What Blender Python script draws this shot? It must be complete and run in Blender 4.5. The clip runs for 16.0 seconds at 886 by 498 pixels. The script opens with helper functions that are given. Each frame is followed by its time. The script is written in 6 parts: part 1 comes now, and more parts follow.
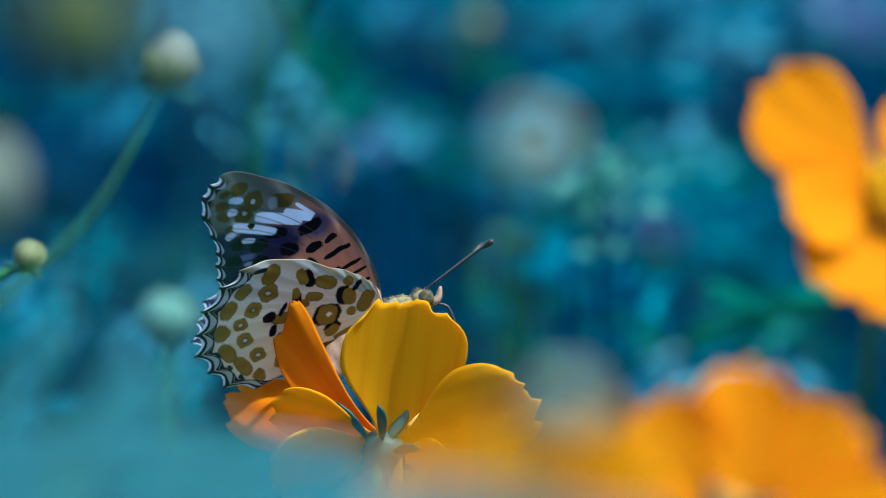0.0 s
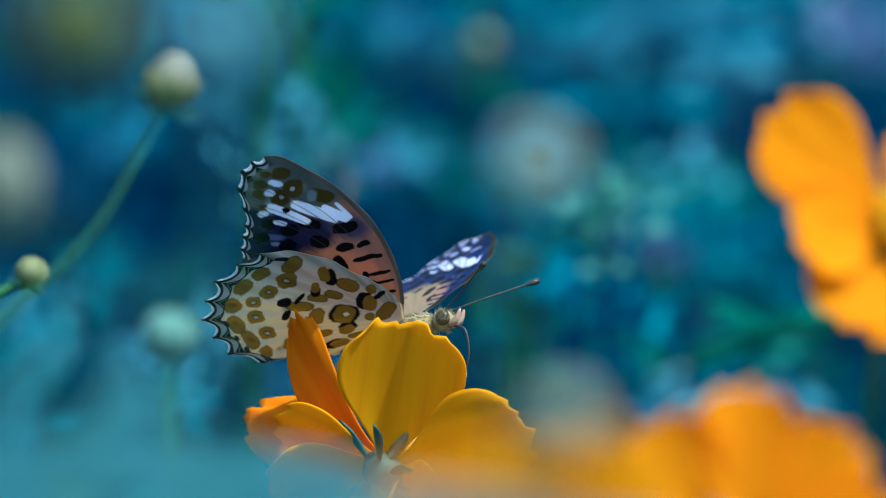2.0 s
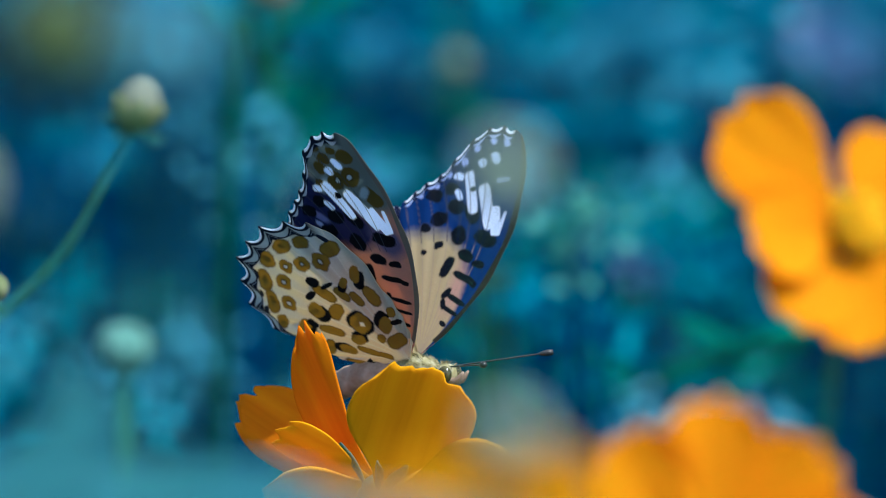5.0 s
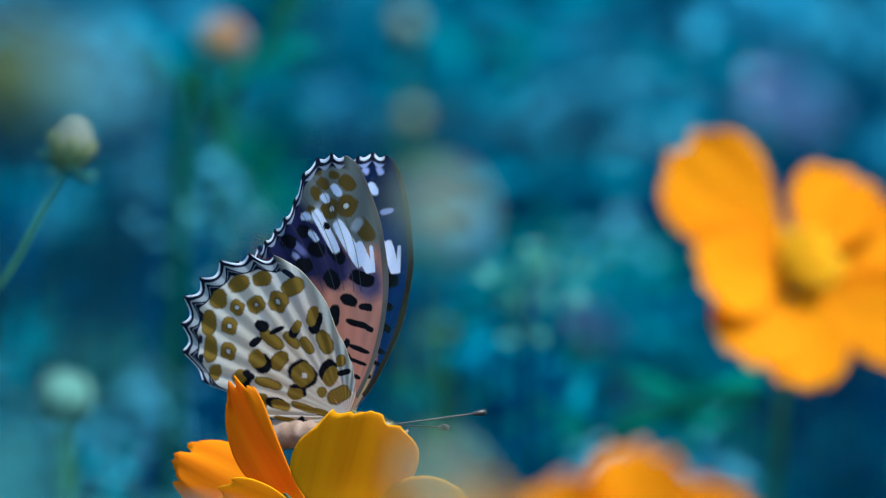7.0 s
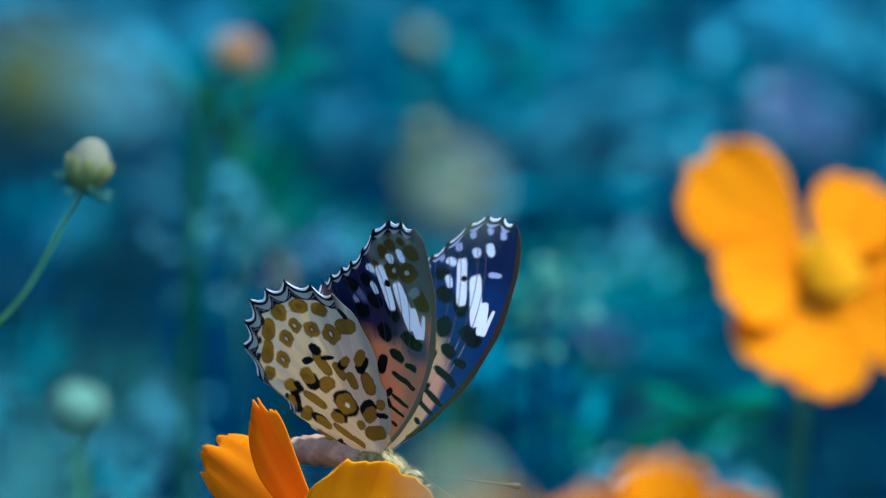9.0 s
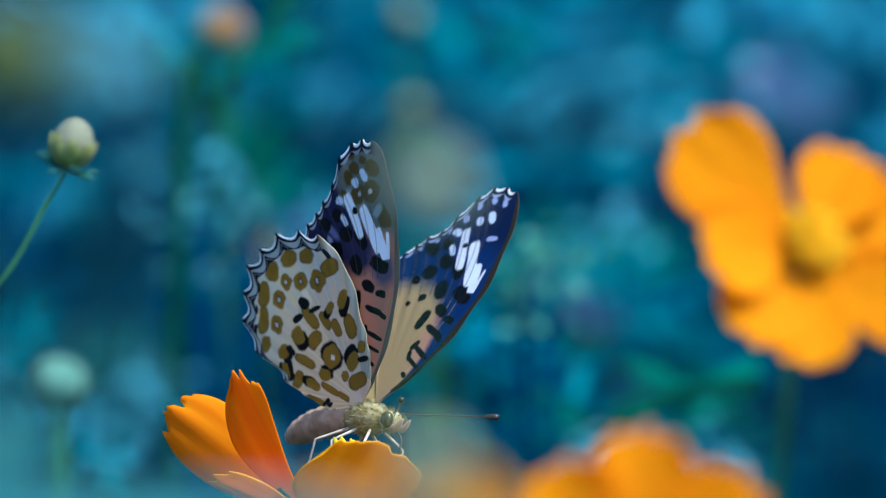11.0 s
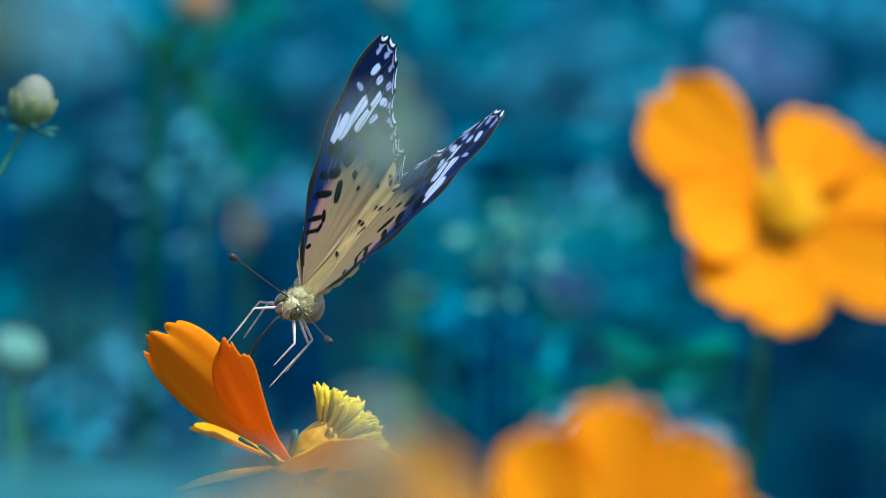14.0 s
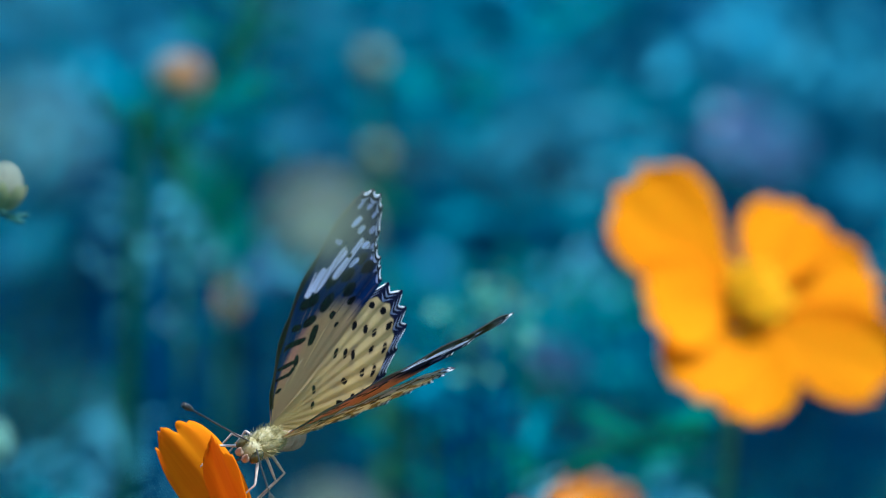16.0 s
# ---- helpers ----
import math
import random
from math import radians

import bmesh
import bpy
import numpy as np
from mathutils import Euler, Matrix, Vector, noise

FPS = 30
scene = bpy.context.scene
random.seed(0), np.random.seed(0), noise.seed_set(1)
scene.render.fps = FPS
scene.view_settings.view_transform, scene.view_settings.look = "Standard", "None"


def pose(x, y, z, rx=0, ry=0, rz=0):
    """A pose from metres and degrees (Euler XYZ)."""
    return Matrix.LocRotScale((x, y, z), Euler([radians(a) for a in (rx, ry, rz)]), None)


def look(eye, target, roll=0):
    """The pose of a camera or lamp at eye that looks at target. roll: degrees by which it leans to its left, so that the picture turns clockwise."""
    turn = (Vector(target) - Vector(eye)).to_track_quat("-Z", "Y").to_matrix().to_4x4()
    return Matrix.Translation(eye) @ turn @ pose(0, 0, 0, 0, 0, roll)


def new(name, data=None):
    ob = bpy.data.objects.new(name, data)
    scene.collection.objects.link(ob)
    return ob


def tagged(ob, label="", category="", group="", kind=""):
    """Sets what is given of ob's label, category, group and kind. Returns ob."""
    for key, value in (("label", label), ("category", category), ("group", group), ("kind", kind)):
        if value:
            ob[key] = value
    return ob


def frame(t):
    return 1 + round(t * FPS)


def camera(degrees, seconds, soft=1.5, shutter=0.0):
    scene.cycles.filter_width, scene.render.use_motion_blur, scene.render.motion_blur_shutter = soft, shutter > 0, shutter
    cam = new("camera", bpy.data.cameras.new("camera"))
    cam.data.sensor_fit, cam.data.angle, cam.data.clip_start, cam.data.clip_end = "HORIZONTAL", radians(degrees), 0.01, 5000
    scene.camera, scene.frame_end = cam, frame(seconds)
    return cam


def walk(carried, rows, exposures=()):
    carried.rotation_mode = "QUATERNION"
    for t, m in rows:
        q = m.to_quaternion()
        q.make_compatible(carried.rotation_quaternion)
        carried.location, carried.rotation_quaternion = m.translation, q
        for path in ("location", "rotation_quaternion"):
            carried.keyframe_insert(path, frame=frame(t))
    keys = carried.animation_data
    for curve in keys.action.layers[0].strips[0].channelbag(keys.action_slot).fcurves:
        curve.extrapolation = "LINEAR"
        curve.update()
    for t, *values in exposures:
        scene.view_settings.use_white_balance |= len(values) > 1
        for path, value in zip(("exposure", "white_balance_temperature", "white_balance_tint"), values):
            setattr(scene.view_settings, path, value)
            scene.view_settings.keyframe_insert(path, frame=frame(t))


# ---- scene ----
LENS = 7.0
cam = camera(LENS, 16.0, soft=0.9, shutter=0.1)
cam.data.dof.use_dof = True
cam.data.dof.focus_distance = 1.054
cam.data.dof.aperture_fstop = 21
walk(cam, [
    (0, pose(-0.00034, -1.04488, 0.76643, 82.023, 0, -0.018)),
    (0.5, pose(-0.00115, -1.04489, 0.76639, 81.926, 0, -0.016)),
    (1, pose(-0.00062, -1.04490, 0.76562, 81.918, 0, 0.036)),
    (1.5, pose(0.00009, -1.04491, 0.76569, 81.961, 0, 0.026)),
    (2, pose(0.00059, -1.04492, 0.76537, 82.216, 0, 0.051)),
    (2.5, pose(0.00049, -1.04492, 0.76529, 82.214, 0, 0.111)),
    (3, pose(0.00037, -1.04490, 0.76557, 82.183, 0, 0.175)),
    (3.5, pose(0.00090, -1.04490, 0.76464, 82.386, 0, 0.074)),
    (4, pose(0.00151, -1.04488, 0.76516, 82.281, 0, 0.038)),
    (6.5, pose(0.00719, -1.04500, 0.76298, 82.761, 0, -0.304)),
    (7, pose(0.00711, -1.04500, 0.76327, 82.854, 0, -0.338)),
    (7.5, pose(0.00723, -1.04503, 0.76363, 82.892, 0, -0.272)),
    (8, pose(0.00658, -1.04503, 0.76296, 83.011, 0, -0.328)),
    (8.5, pose(0.00673, -1.04504, 0.76213, 83.046, 0, -0.264)),
    (9, pose(0.00682, -1.04506, 0.76251, 82.998, 0, -0.239)),
    (11.5, pose(0.00868, -1.04517, 0.76187, 82.799, 0, -0.339)),
    (12, pose(0.00993, -1.04518, 0.76081, 82.796, 0, -0.351)),
    (12.5, pose(0.00962, -1.04518, 0.76094, 82.721, 0, -0.374)),
    (13, pose(0.01173, -1.04525, 0.76106, 82.677, 0, -0.300)),
    (13.5, pose(0.01199, -1.04523, 0.76107, 82.739, 0, -0.273)),
    (14, pose(0.01115, -1.04512, 0.76221, 82.601, 0, -0.407)),
    (14.5, pose(0.01302, -1.04496, 0.76107, 82.730, 0, -0.273)),
    (15, pose(0.01592, -1.04492, 0.76566, 82.798, 0, -0.175)),
    (15.5, pose(0.01274, -1.04480, 0.76896, 83.117, 0, -0.376)),
    (16, pose(0.01690, -1.04469, 0.76351, 83.137, 0, -0.353)),
], exposures=[(0, 0.82, 5750, 10)])

# ---- light: high sun, clear blue sky ----
world = bpy.data.worlds.new("sky")
scene.world = world
world.use_nodes = True
wn = world.node_tree
sky = wn.nodes.new("ShaderNodeTexSky")
sky.sky_type, sky.sun_disc = "NISHITA", False
SUN_FROM = Vector((0.40, -0.27, 0.87)).normalized()
sky.sun_elevation = math.asin(SUN_FROM.z)
sky.sun_rotation = math.atan2(SUN_FROM.x, SUN_FROM.y)
wn.nodes["Background"].inputs["Strength"].default_value = 0.15
wn.links.new(sky.outputs[0], wn.nodes["Background"].inputs["Color"])
sun = new("sun", bpy.data.lights.new("sun", "SUN"))
sun.data.energy, sun.data.angle, sun.data.color = 4.0, radians(0.5), (1.0, 0.95, 0.86)
sun.matrix_world = look(SUN_FROM * 5, (0, 0, 0))

MM = 0.001


# ---- materials ----
def material(name):
    mat = bpy.data.materials.new(name)
    mat.use_nodes = True
    nt = mat.node_tree
    return mat, nt, nt.nodes["Principled BSDF"], nt.nodes["Material Output"]


def mottled(nt, colours, scale, stretch=(1, 1, 1), detail=4.0, spots=(0.3, 0.7), coords="Object"):
    """A colour that wanders between the given ones, in streaks if stretched."""
    tc = nt.nodes.new("ShaderNodeTexCoord")
    mp = nt.nodes.new("ShaderNodeMapping")
    mp.inputs["Scale"].default_value = stretch
    nz = nt.nodes.new("ShaderNodeTexNoise")
    nz.inputs["Scale"].default_value, nz.inputs["Detail"].default_value = scale, detail
    ramp = nt.nodes.new("ShaderNodeValToRGB")
    els = ramp.color_ramp.elements
    while len(els) < len(colours):
        els.new(0.5)
    for i, c in enumerate(colours):
        els[i].position = spots[0] + (spots[1] - spots[0]) * i / max(1, len(colours) - 1)
        els[i].color = (*c, 1)
    nt.links.new(tc.outputs[coords], mp.inputs[0])
    nt.links.new(mp.outputs[0], nz.inputs["Vector"])
    nt.links.new(nz.outputs["Fac"], ramp.inputs[0])
    return ramp.outputs[0], nz.outputs["Fac"]


def leafy(name, colours, scale=300.0, stretch=(1, 1, 1), through_light=0.35, rough=0.45, bump=0.2, vary=0.25, spots=(0.3, 0.7), gloss=0.3):
    """Thin plant tissue: glossy skin, some light shining through, each piece a little different."""
    mat, nt, bsdf, out = material(name)
    col, fac = mottled(nt, colours, scale, stretch, spots=spots)
    info = nt.nodes.new("ShaderNodeObjectInfo")
    geo = nt.nodes.new("ShaderNodeNewGeometry")
    add = nt.nodes.new("ShaderNodeMath")
    add.operation = "ADD"
    nt.links.new(info.outputs["Random"], add.inputs[0])
    nt.links.new(geo.outputs["Random Per Island"], add.inputs[1])
    span = nt.nodes.new("ShaderNodeMapRange")
    span.inputs["From Max"].default_value = 2.0
    span.inputs["To Min"].default_value, span.inputs["To Max"].default_value = 1 - vary, 1 + vary
    nt.links.new(add.outputs[0], span.inputs[0])
    hsv = nt.nodes.new("ShaderNodeHueSaturation")
    nt.links.new(span.outputs[0], hsv.inputs["Value"])
    nt.links.new(col, hsv.inputs["Color"])
    nt.links.new(hsv.outputs[0], bsdf.inputs["Base Color"])
    bsdf.inputs["Roughness"].default_value, bsdf.inputs["Specular IOR Level"].default_value = rough, gloss
    bm = nt.nodes.new("ShaderNodeBump")
    bm.inputs["Strength"].default_value, bm.inputs["Distance"].default_value = bump, 0.0003
    nt.links.new(fac, bm.inputs["Height"])
    nt.links.new(bm.outputs[0], bsdf.inputs["Normal"])
    tr = nt.nodes.new("ShaderNodeBsdfTranslucent")
    nt.links.new(hsv.outputs[0], tr.inputs["Color"])
    mix = nt.nodes.new("ShaderNodeMixShader")
    mix.inputs[0].default_value = through_light
    nt.links.new(bsdf.outputs[0], mix.inputs[1])
    nt.links.new(tr.outputs[0], mix.inputs[2])
    nt.links.new(mix.outputs[0], out.inputs[0])
    return mat


def plain(name, colours, scale=400.0, rough=0.6, bump=0.3, stretch=(1, 1, 1), gloss=0.4):
    mat, nt, bsdf, out = material(name)
    col, fac = mottled(nt, colours, scale, stretch)
    nt.links.new(col, bsdf.inputs["Base Color"])
    bsdf.inputs["Roughness"].default_value, bsdf.inputs["Specular IOR Level"].default_value = rough, gloss
    bm = nt.nodes.new("ShaderNodeBump")
    bm.inputs["Strength"].default_value, bm.inputs["Distance"].default_value = bump, 0.0002
    nt.links.new(fac, bm.inputs["Height"])
    nt.links.new(bm.outputs[0], bsdf.inputs["Normal"])
    return mat


ORANGE = leafy("orange_petal", [(0.78, 0.36, 0.0), (0.90, 0.46, 0.0), (0.95, 0.54, 0.0)], 1.0, (420, 16, 160), 0.5, 0.65, 0.22, 0.12, spots=(0.27, 0.73), gloss=0.06)
DEEP_ORANGE = leafy("deep_orange_petal", [(0.78, 0.21, 0.0), (0.88, 0.28, 0.0), (0.94, 0.36, 0.0)], 1.0, (420, 16, 160), 0.5, 0.65, 0.22, 0.12, spots=(0.27, 0.73), gloss=0.06)
ORANGE_FAR = leafy("soft_orange_petal", [(0.82, 0.30, 0.0), (0.93, 0.40, 0.0)], 1.0, (300, 30, 200), 0.5, 0.7, 0.3, 0.10, gloss=0.04)
PALE_ORANGE = leafy("pale_petal", [(0.33, 0.17, 0.06), (0.40, 0.25, 0.12)], 200.0, (1, 1, 1), 0.4, 0.6, 0.2, 0.1)
STEM = leafy("stem_green", [(0.02, 0.12, 0.04), (0.04, 0.19, 0.07)], 400.0, (1, 1, 0.2), 0.1, 0.5)
SEPAL = leafy("sepal_green", [(0.015, 0.10, 0.09), (0.03, 0.17, 0.14)], 600.0, (1, 1, 1), 0.25, 0.5)
STEM_DARK = leafy("dark_stem", [(0.004, 0.05, 0.02), (0.008, 0.09, 0.04)], 400.0, (1, 1, 0.2), 0.1, 0.8, gloss=0.05)
BUD = leafy("bud_green", [(0.08, 0.15, 0.04), (0.22, 0.27, 0.11), (0.45, 0.46, 0.26)], 350.0, (1, 1, 0.3), 0.25, 0.5)
LOW_BUD = leafy("soft_green_bud", [(0.10, 0.29, 0.24), (0.18, 0.40, 0.32)], 300.0, (1, 1, 0.3), 0.3, 0.6, gloss=0.1)
DULL_BUD = leafy("dull_grey_green_bud", [(0.16, 0.22, 0.17), (0.24, 0.30, 0.22)], 300.0, (1, 1, 0.3), 0.3, 0.6, gloss=0.1)
POD = leafy("olive_bract", [(0.10, 0.15, 0.03), (0.20, 0.24, 0.07), (0.32, 0.34, 0.14)], 350.0, (1, 1, 0.3), 0.25, 0.5)
CREAM_BUD = leafy("cream_bud", [(0.29, 0.32, 0.21), (0.44, 0.45, 0.31)], 300.0, (1, 1, 0.3), 0.3, 0.55)
OLIVE = leafy("olive_bud", [(0.045, 0.09, 0.022), (0.09, 0.14, 0.045)], 300.0, (1, 1, 0.3), 0.3, 0.55)
# Same leaf twice: sunlight put into the first colour, shade into the second.
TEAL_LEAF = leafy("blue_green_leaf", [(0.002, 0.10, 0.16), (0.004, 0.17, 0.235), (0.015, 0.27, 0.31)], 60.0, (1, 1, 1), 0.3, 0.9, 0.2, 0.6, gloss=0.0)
SHADE_TONE_LEAF = leafy("shade_tone_leaf", [(0.0004, 0.022, 0.060), (0.0008, 0.052, 0.135)], 40.0, (1, 1, 1), 0.25, 0.9, 0.2, 0.5, gloss=0.0)
GREEN_LEAF = leafy("green_leaf", [(0.004, 0.10, 0.07), (0.012, 0.20, 0.13)], 60.0, (1, 1, 1), 0.3, 0.9, 0.2, 0.6, gloss=0.0)
# Sunlit glints put into the leaf colour; also serves one thin pale leaf.
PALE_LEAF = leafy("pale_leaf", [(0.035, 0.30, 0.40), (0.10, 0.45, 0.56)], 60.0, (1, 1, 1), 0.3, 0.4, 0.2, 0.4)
HAZE_LEAF = leafy("fresh_blue_green_leaf", [(0.04, 0.26, 0.29), (0.08, 0.36, 0.39)], 60.0, (1, 1, 1), 0.35, 0.4, 0.2, 0.3)
NEAR_BUD = leafy("grey_green_bud", [(0.26, 0.36, 0.26), (0.35, 0.45, 0.33)], 120.0, (1, 1, 0.3), 0.35, 0.7, gloss=0.1)
HAZE_BUD = leafy("fresh_green_bud", [(0.06, 0.27, 0.32), (0.12, 0.36, 0.41)], 300.0, (1, 1, 0.3), 0.3, 0.55)
# Blue haze and skylight on far leaves, put into the base colour.
SKY_TONE_LEAF = leafy("haze_tone_leaf", [(0.02, 0.25, 0.38), (0.06, 0.36, 0.50)], 60.0, (1, 1, 1), 0.3, 0.9, 0.2, 0.3, gloss=0.0)
SPRIG = leafy("fresh_green_leaf", [(0.07, 0.31, 0.24), (0.16, 0.48, 0.37)], 60.0, (1, 1, 1), 0.3, 0.6, 0.2, 0.3, gloss=0.1)
# Out-of-focus glints among the leaves, put into a lilac leaf colour.
LILAC_GLINT = leafy("lilac_glint_leaf", [(0.07, 0.16, 0.31), (0.12, 0.22, 0.38)], 60.0, (1, 1, 1), 0.3, 0.4, 0.2, 0.3)
ANTHER = leafy("yellow_floret", [(0.60, 0.44, 0.005), (0.78, 0.64, 0.02)], 800.0, (1, 1, 1), 0.3, 0.5)
# Brighter copy of the floret yellow: sunlight put into the colour.
SUN_TONE = leafy("sun_tone_floret", [(0.86, 0.58, 0.0), (0.95, 0.70, 0.005)], 800.0, (1, 1, 1), 0.5, 0.5)
BRONZE = leafy("bronze_floret", [(0.35, 0.16, 0.01), (0.6, 0.36, 0.02)], 800.0, (1, 1, 1), 0.2, 0.5)
SOIL = plain("soil", [(0.006, 0.022, 0.024), (0.012, 0.042, 0.048), (0.022, 0.048, 0.040)], 6.0, 0.95, 0.6, gloss=0.0)
FUR = plain("fur", [(0.13, 0.11, 0.03), (0.25, 0.22, 0.09), (0.36, 0.34, 0.20)], 900.0, 0.8, 0.6)
PALE_FUR = plain("pale_fur", [(0.20, 0.13, 0.08), (0.30, 0.21, 0.14), (0.40, 0.31, 0.23)], 500.0, 0.75, 0.6)
BLACK = plain("black_horn", [(0.01, 0.012, 0.012), (0.03, 0.03, 0.025)], 900.0, 0.4, 0.2)
EYE = plain("eye", [(0.03, 0.03, 0.012), (0.10, 0.09, 0.03)], 2500.0, 0.15, 0.3)
LEG = plain("leg", [(0.34, 0.29, 0.23), (0.60, 0.55, 0.48)], 900.0, 0.55, 0.3)


def wing_material():
    """Scales of the wing carry the pattern; the light shines through them."""
    mat, nt, bsdf, out = material("wing_scales")
    at = nt.nodes.new("ShaderNodeVertexColor")
    at.layer_name = "pattern"
    tc = nt.nodes.new("ShaderNodeTexCoord")
    nz = nt.nodes.new("ShaderNodeTexNoise")
    nz.inputs["Scale"].default_value, nz.inputs["Detail"].default_value = 4500.0, 2.0
    nt.links.new(tc.outputs["Object"], nz.inputs["Vector"])
    span = nt.nodes.new("ShaderNodeMapRange")
    span.inputs["To Min"].default_value, span.inputs["To Max"].default_value = 0.78, 1.22
    nt.links.new(nz.outputs["Fac"], span.inputs[0])
    hsv = nt.nodes.new("ShaderNodeHueSaturation")
    nt.links.new(at.outputs["Color"], hsv.inputs["Color"])
    nt.links.new(span.outputs[0], hsv.inputs["Value"])
    nt.links.new(hsv.outputs[0], bsdf.inputs["Base Color"])
    bsdf.inputs["Roughness"].default_value = 0.5
    bsdf.inputs["Specular IOR Level"].default_value = 0.12
    bm = nt.nodes.new("ShaderNodeBump")
    bm.inputs["Strength"].default_value, bm.inputs["Distance"].default_value = 0.35, 0.0001
    nt.links.new(nz.outputs["Fac"], bm.inputs["Height"])
    nt.links.new(bm.outputs[0], bsdf.inputs["Normal"])
    warm = nt.nodes.new("ShaderNodeVertexColor")            # the membrane tints what shines through
    warm.layer_name = "shine"
    tr = nt.nodes.new("ShaderNodeBsdfTranslucent")
    nt.links.new(warm.outputs["Color"], tr.inputs["Color"])
    mix = nt.nodes.new("ShaderNodeMixShader")
    mix.inputs[0].default_value = 0.5
    nt.links.new(bsdf.outputs[0], mix.inputs[1])
    nt.links.new(tr.outputs[0], mix.inputs[2])
    nt.links.new(mix.outputs[0], out.inputs[0])
    return mat


WING = wing_material()


# ---- mesh helpers ----
def part(name, verts, faces, mat, parent=None, label="", smooth=True, m=None):
    me = bpy.data.meshes.new(name)
    me.from_pydata([tuple(v) for v in verts], [], [tuple(f) for f in faces])
    me.materials.append(mat)
    if smooth:
        me.shade_smooth()
    ob = new(name, me)
    if parent is not None:
        ob.parent = parent
    if m is not None:
        ob.matrix_basis = m
    return tagged(ob, label) if label else ob


def thing(name, label, category, where=(0, 0, 0), group="", kind=""):
    ob = new(name)
    ob.empty_display_size = 0.01
    ob.location = where
    return tagged(ob, label, category, group, kind)


def solid_sheet(pts, thick):
    """A grid of points [rows][columns] made into a thin closed sheet."""
    pts = np.asarray(pts, float)
    nr, nc = pts.shape[:2]
    du, dv = np.gradient(pts, axis=0), np.gradient(pts, axis=1)
    nrm = np.cross(du, dv)
    nrm /= np.maximum(np.linalg.norm(nrm, axis=2, keepdims=True), 1e-12)
    top, low = pts + nrm * thick / 2, pts - nrm * thick / 2
    verts = np.concatenate([top.reshape(-1, 3), low.reshape(-1, 3)])
    n = nr * nc
    faces = []
    for i in range(nr - 1):
        for j in range(nc - 1):
            a, b, c, d = i * nc + j, i * nc + j + 1, (i + 1) * nc + j + 1, (i + 1) * nc + j
            faces.append((a, d, c, b))
            faces.append((n + a, n + b, n + c, n + d))
    rim = [(0, j) for j in range(nc)] + [(i, nc - 1) for i in range(1, nr)] + [(nr - 1, j) for j in range(nc - 2, -1, -1)] + [(i, 0) for i in range(nr - 2, 0, -1)]
    ids = [i * nc + j for i, j in rim]
    for a, b in zip(ids, ids[1:] + ids[:1]):
        faces.append((a, b, n + b, n + a))
    return verts, faces


def tube(path, radii, sides=8):
    """A bent tube with rounded ends through the path."""
    path = [Vector(p) for p in path]
    verts, faces = [], []
    side = Vector((0.3, 0.9, 0.2))
    for i, p in enumerate(path):
        d = (path[min(i + 1, len(path) - 1)] - path[max(i - 1, 0)]).normalized()
        side = (side - d * side.dot(d)).normalized()
        up = d.cross(side)
        for s in range(sides):
            a = 2 * math.pi * s / sides
            verts.append(p + (side * math.cos(a) + up * math.sin(a)) * radii[i])
    for i in range(len(path) - 1):
        for s in range(sides):
            a, b = i * sides + s, i * sides + (s + 1) % sides
            faces.append((a, b, b + sides, a + sides))
    faces.append(tuple(range(sides - 1, -1, -1)))
    faces.append(tuple(range(len(verts) - sides, len(verts))))
    return verts, faces


def arc(points, n):
    """A smooth line through the points."""
    p = [Vector(q) for q in points]
    p = [p[0] * 2 - p[1]] + p + [p[-1] * 2 - p[-2]]
    line = []
    segs = len(p) - 3
    for i in range(n):
        x = i / (n - 1) * segs
        s = min(int(x), segs - 1)
        t = x - s
        a, b, c, d = p[s:s + 4]
        line.append(0.5 * ((2 * b) + (c - a) * t + (2 * a - 5 * b + 4 * c - d) * t * t + (3 * b - a - 3 * c + d) * t ** 3))
    return line


def ellipsoid(rx, ry, rz, n=20, m=14, ridges=0, depth=0.0, top=1.0):
    verts, faces = [], []
    for i in range(m + 1):
        th = math.pi * i / m
        for j in range(n):
            ph = 2 * math.pi * j / n
            k = 1 + depth * math.cos(ridges * ph) * math.sin(th)
            z = math.cos(th)
            verts.append((rx * math.sin(th) * math.cos(ph) * k, ry * math.sin(th) * math.sin(ph) * k, rz * (z * top if z > 0 else z)))
    for i in range(m):
        for j in range(n):
            a, b = i * n + j, i * n + (j + 1) % n
            faces.append((a, a + n, b + n, b))
    return verts, faces


def frame_to(direction, facing):
    """Turns y to the direction and z as near to facing as may be."""
    y = Vector(direction).normalized()
    z = Vector(facing)
    z = (z - y * z.dot(y)).normalized()
    x = y.cross(z)
    return Matrix(((x.x, y.x, z.x, 0), (x.y, y.y, z.y, 0), (x.z, y.z, z.z, 0), (0, 0, 0, 1)))


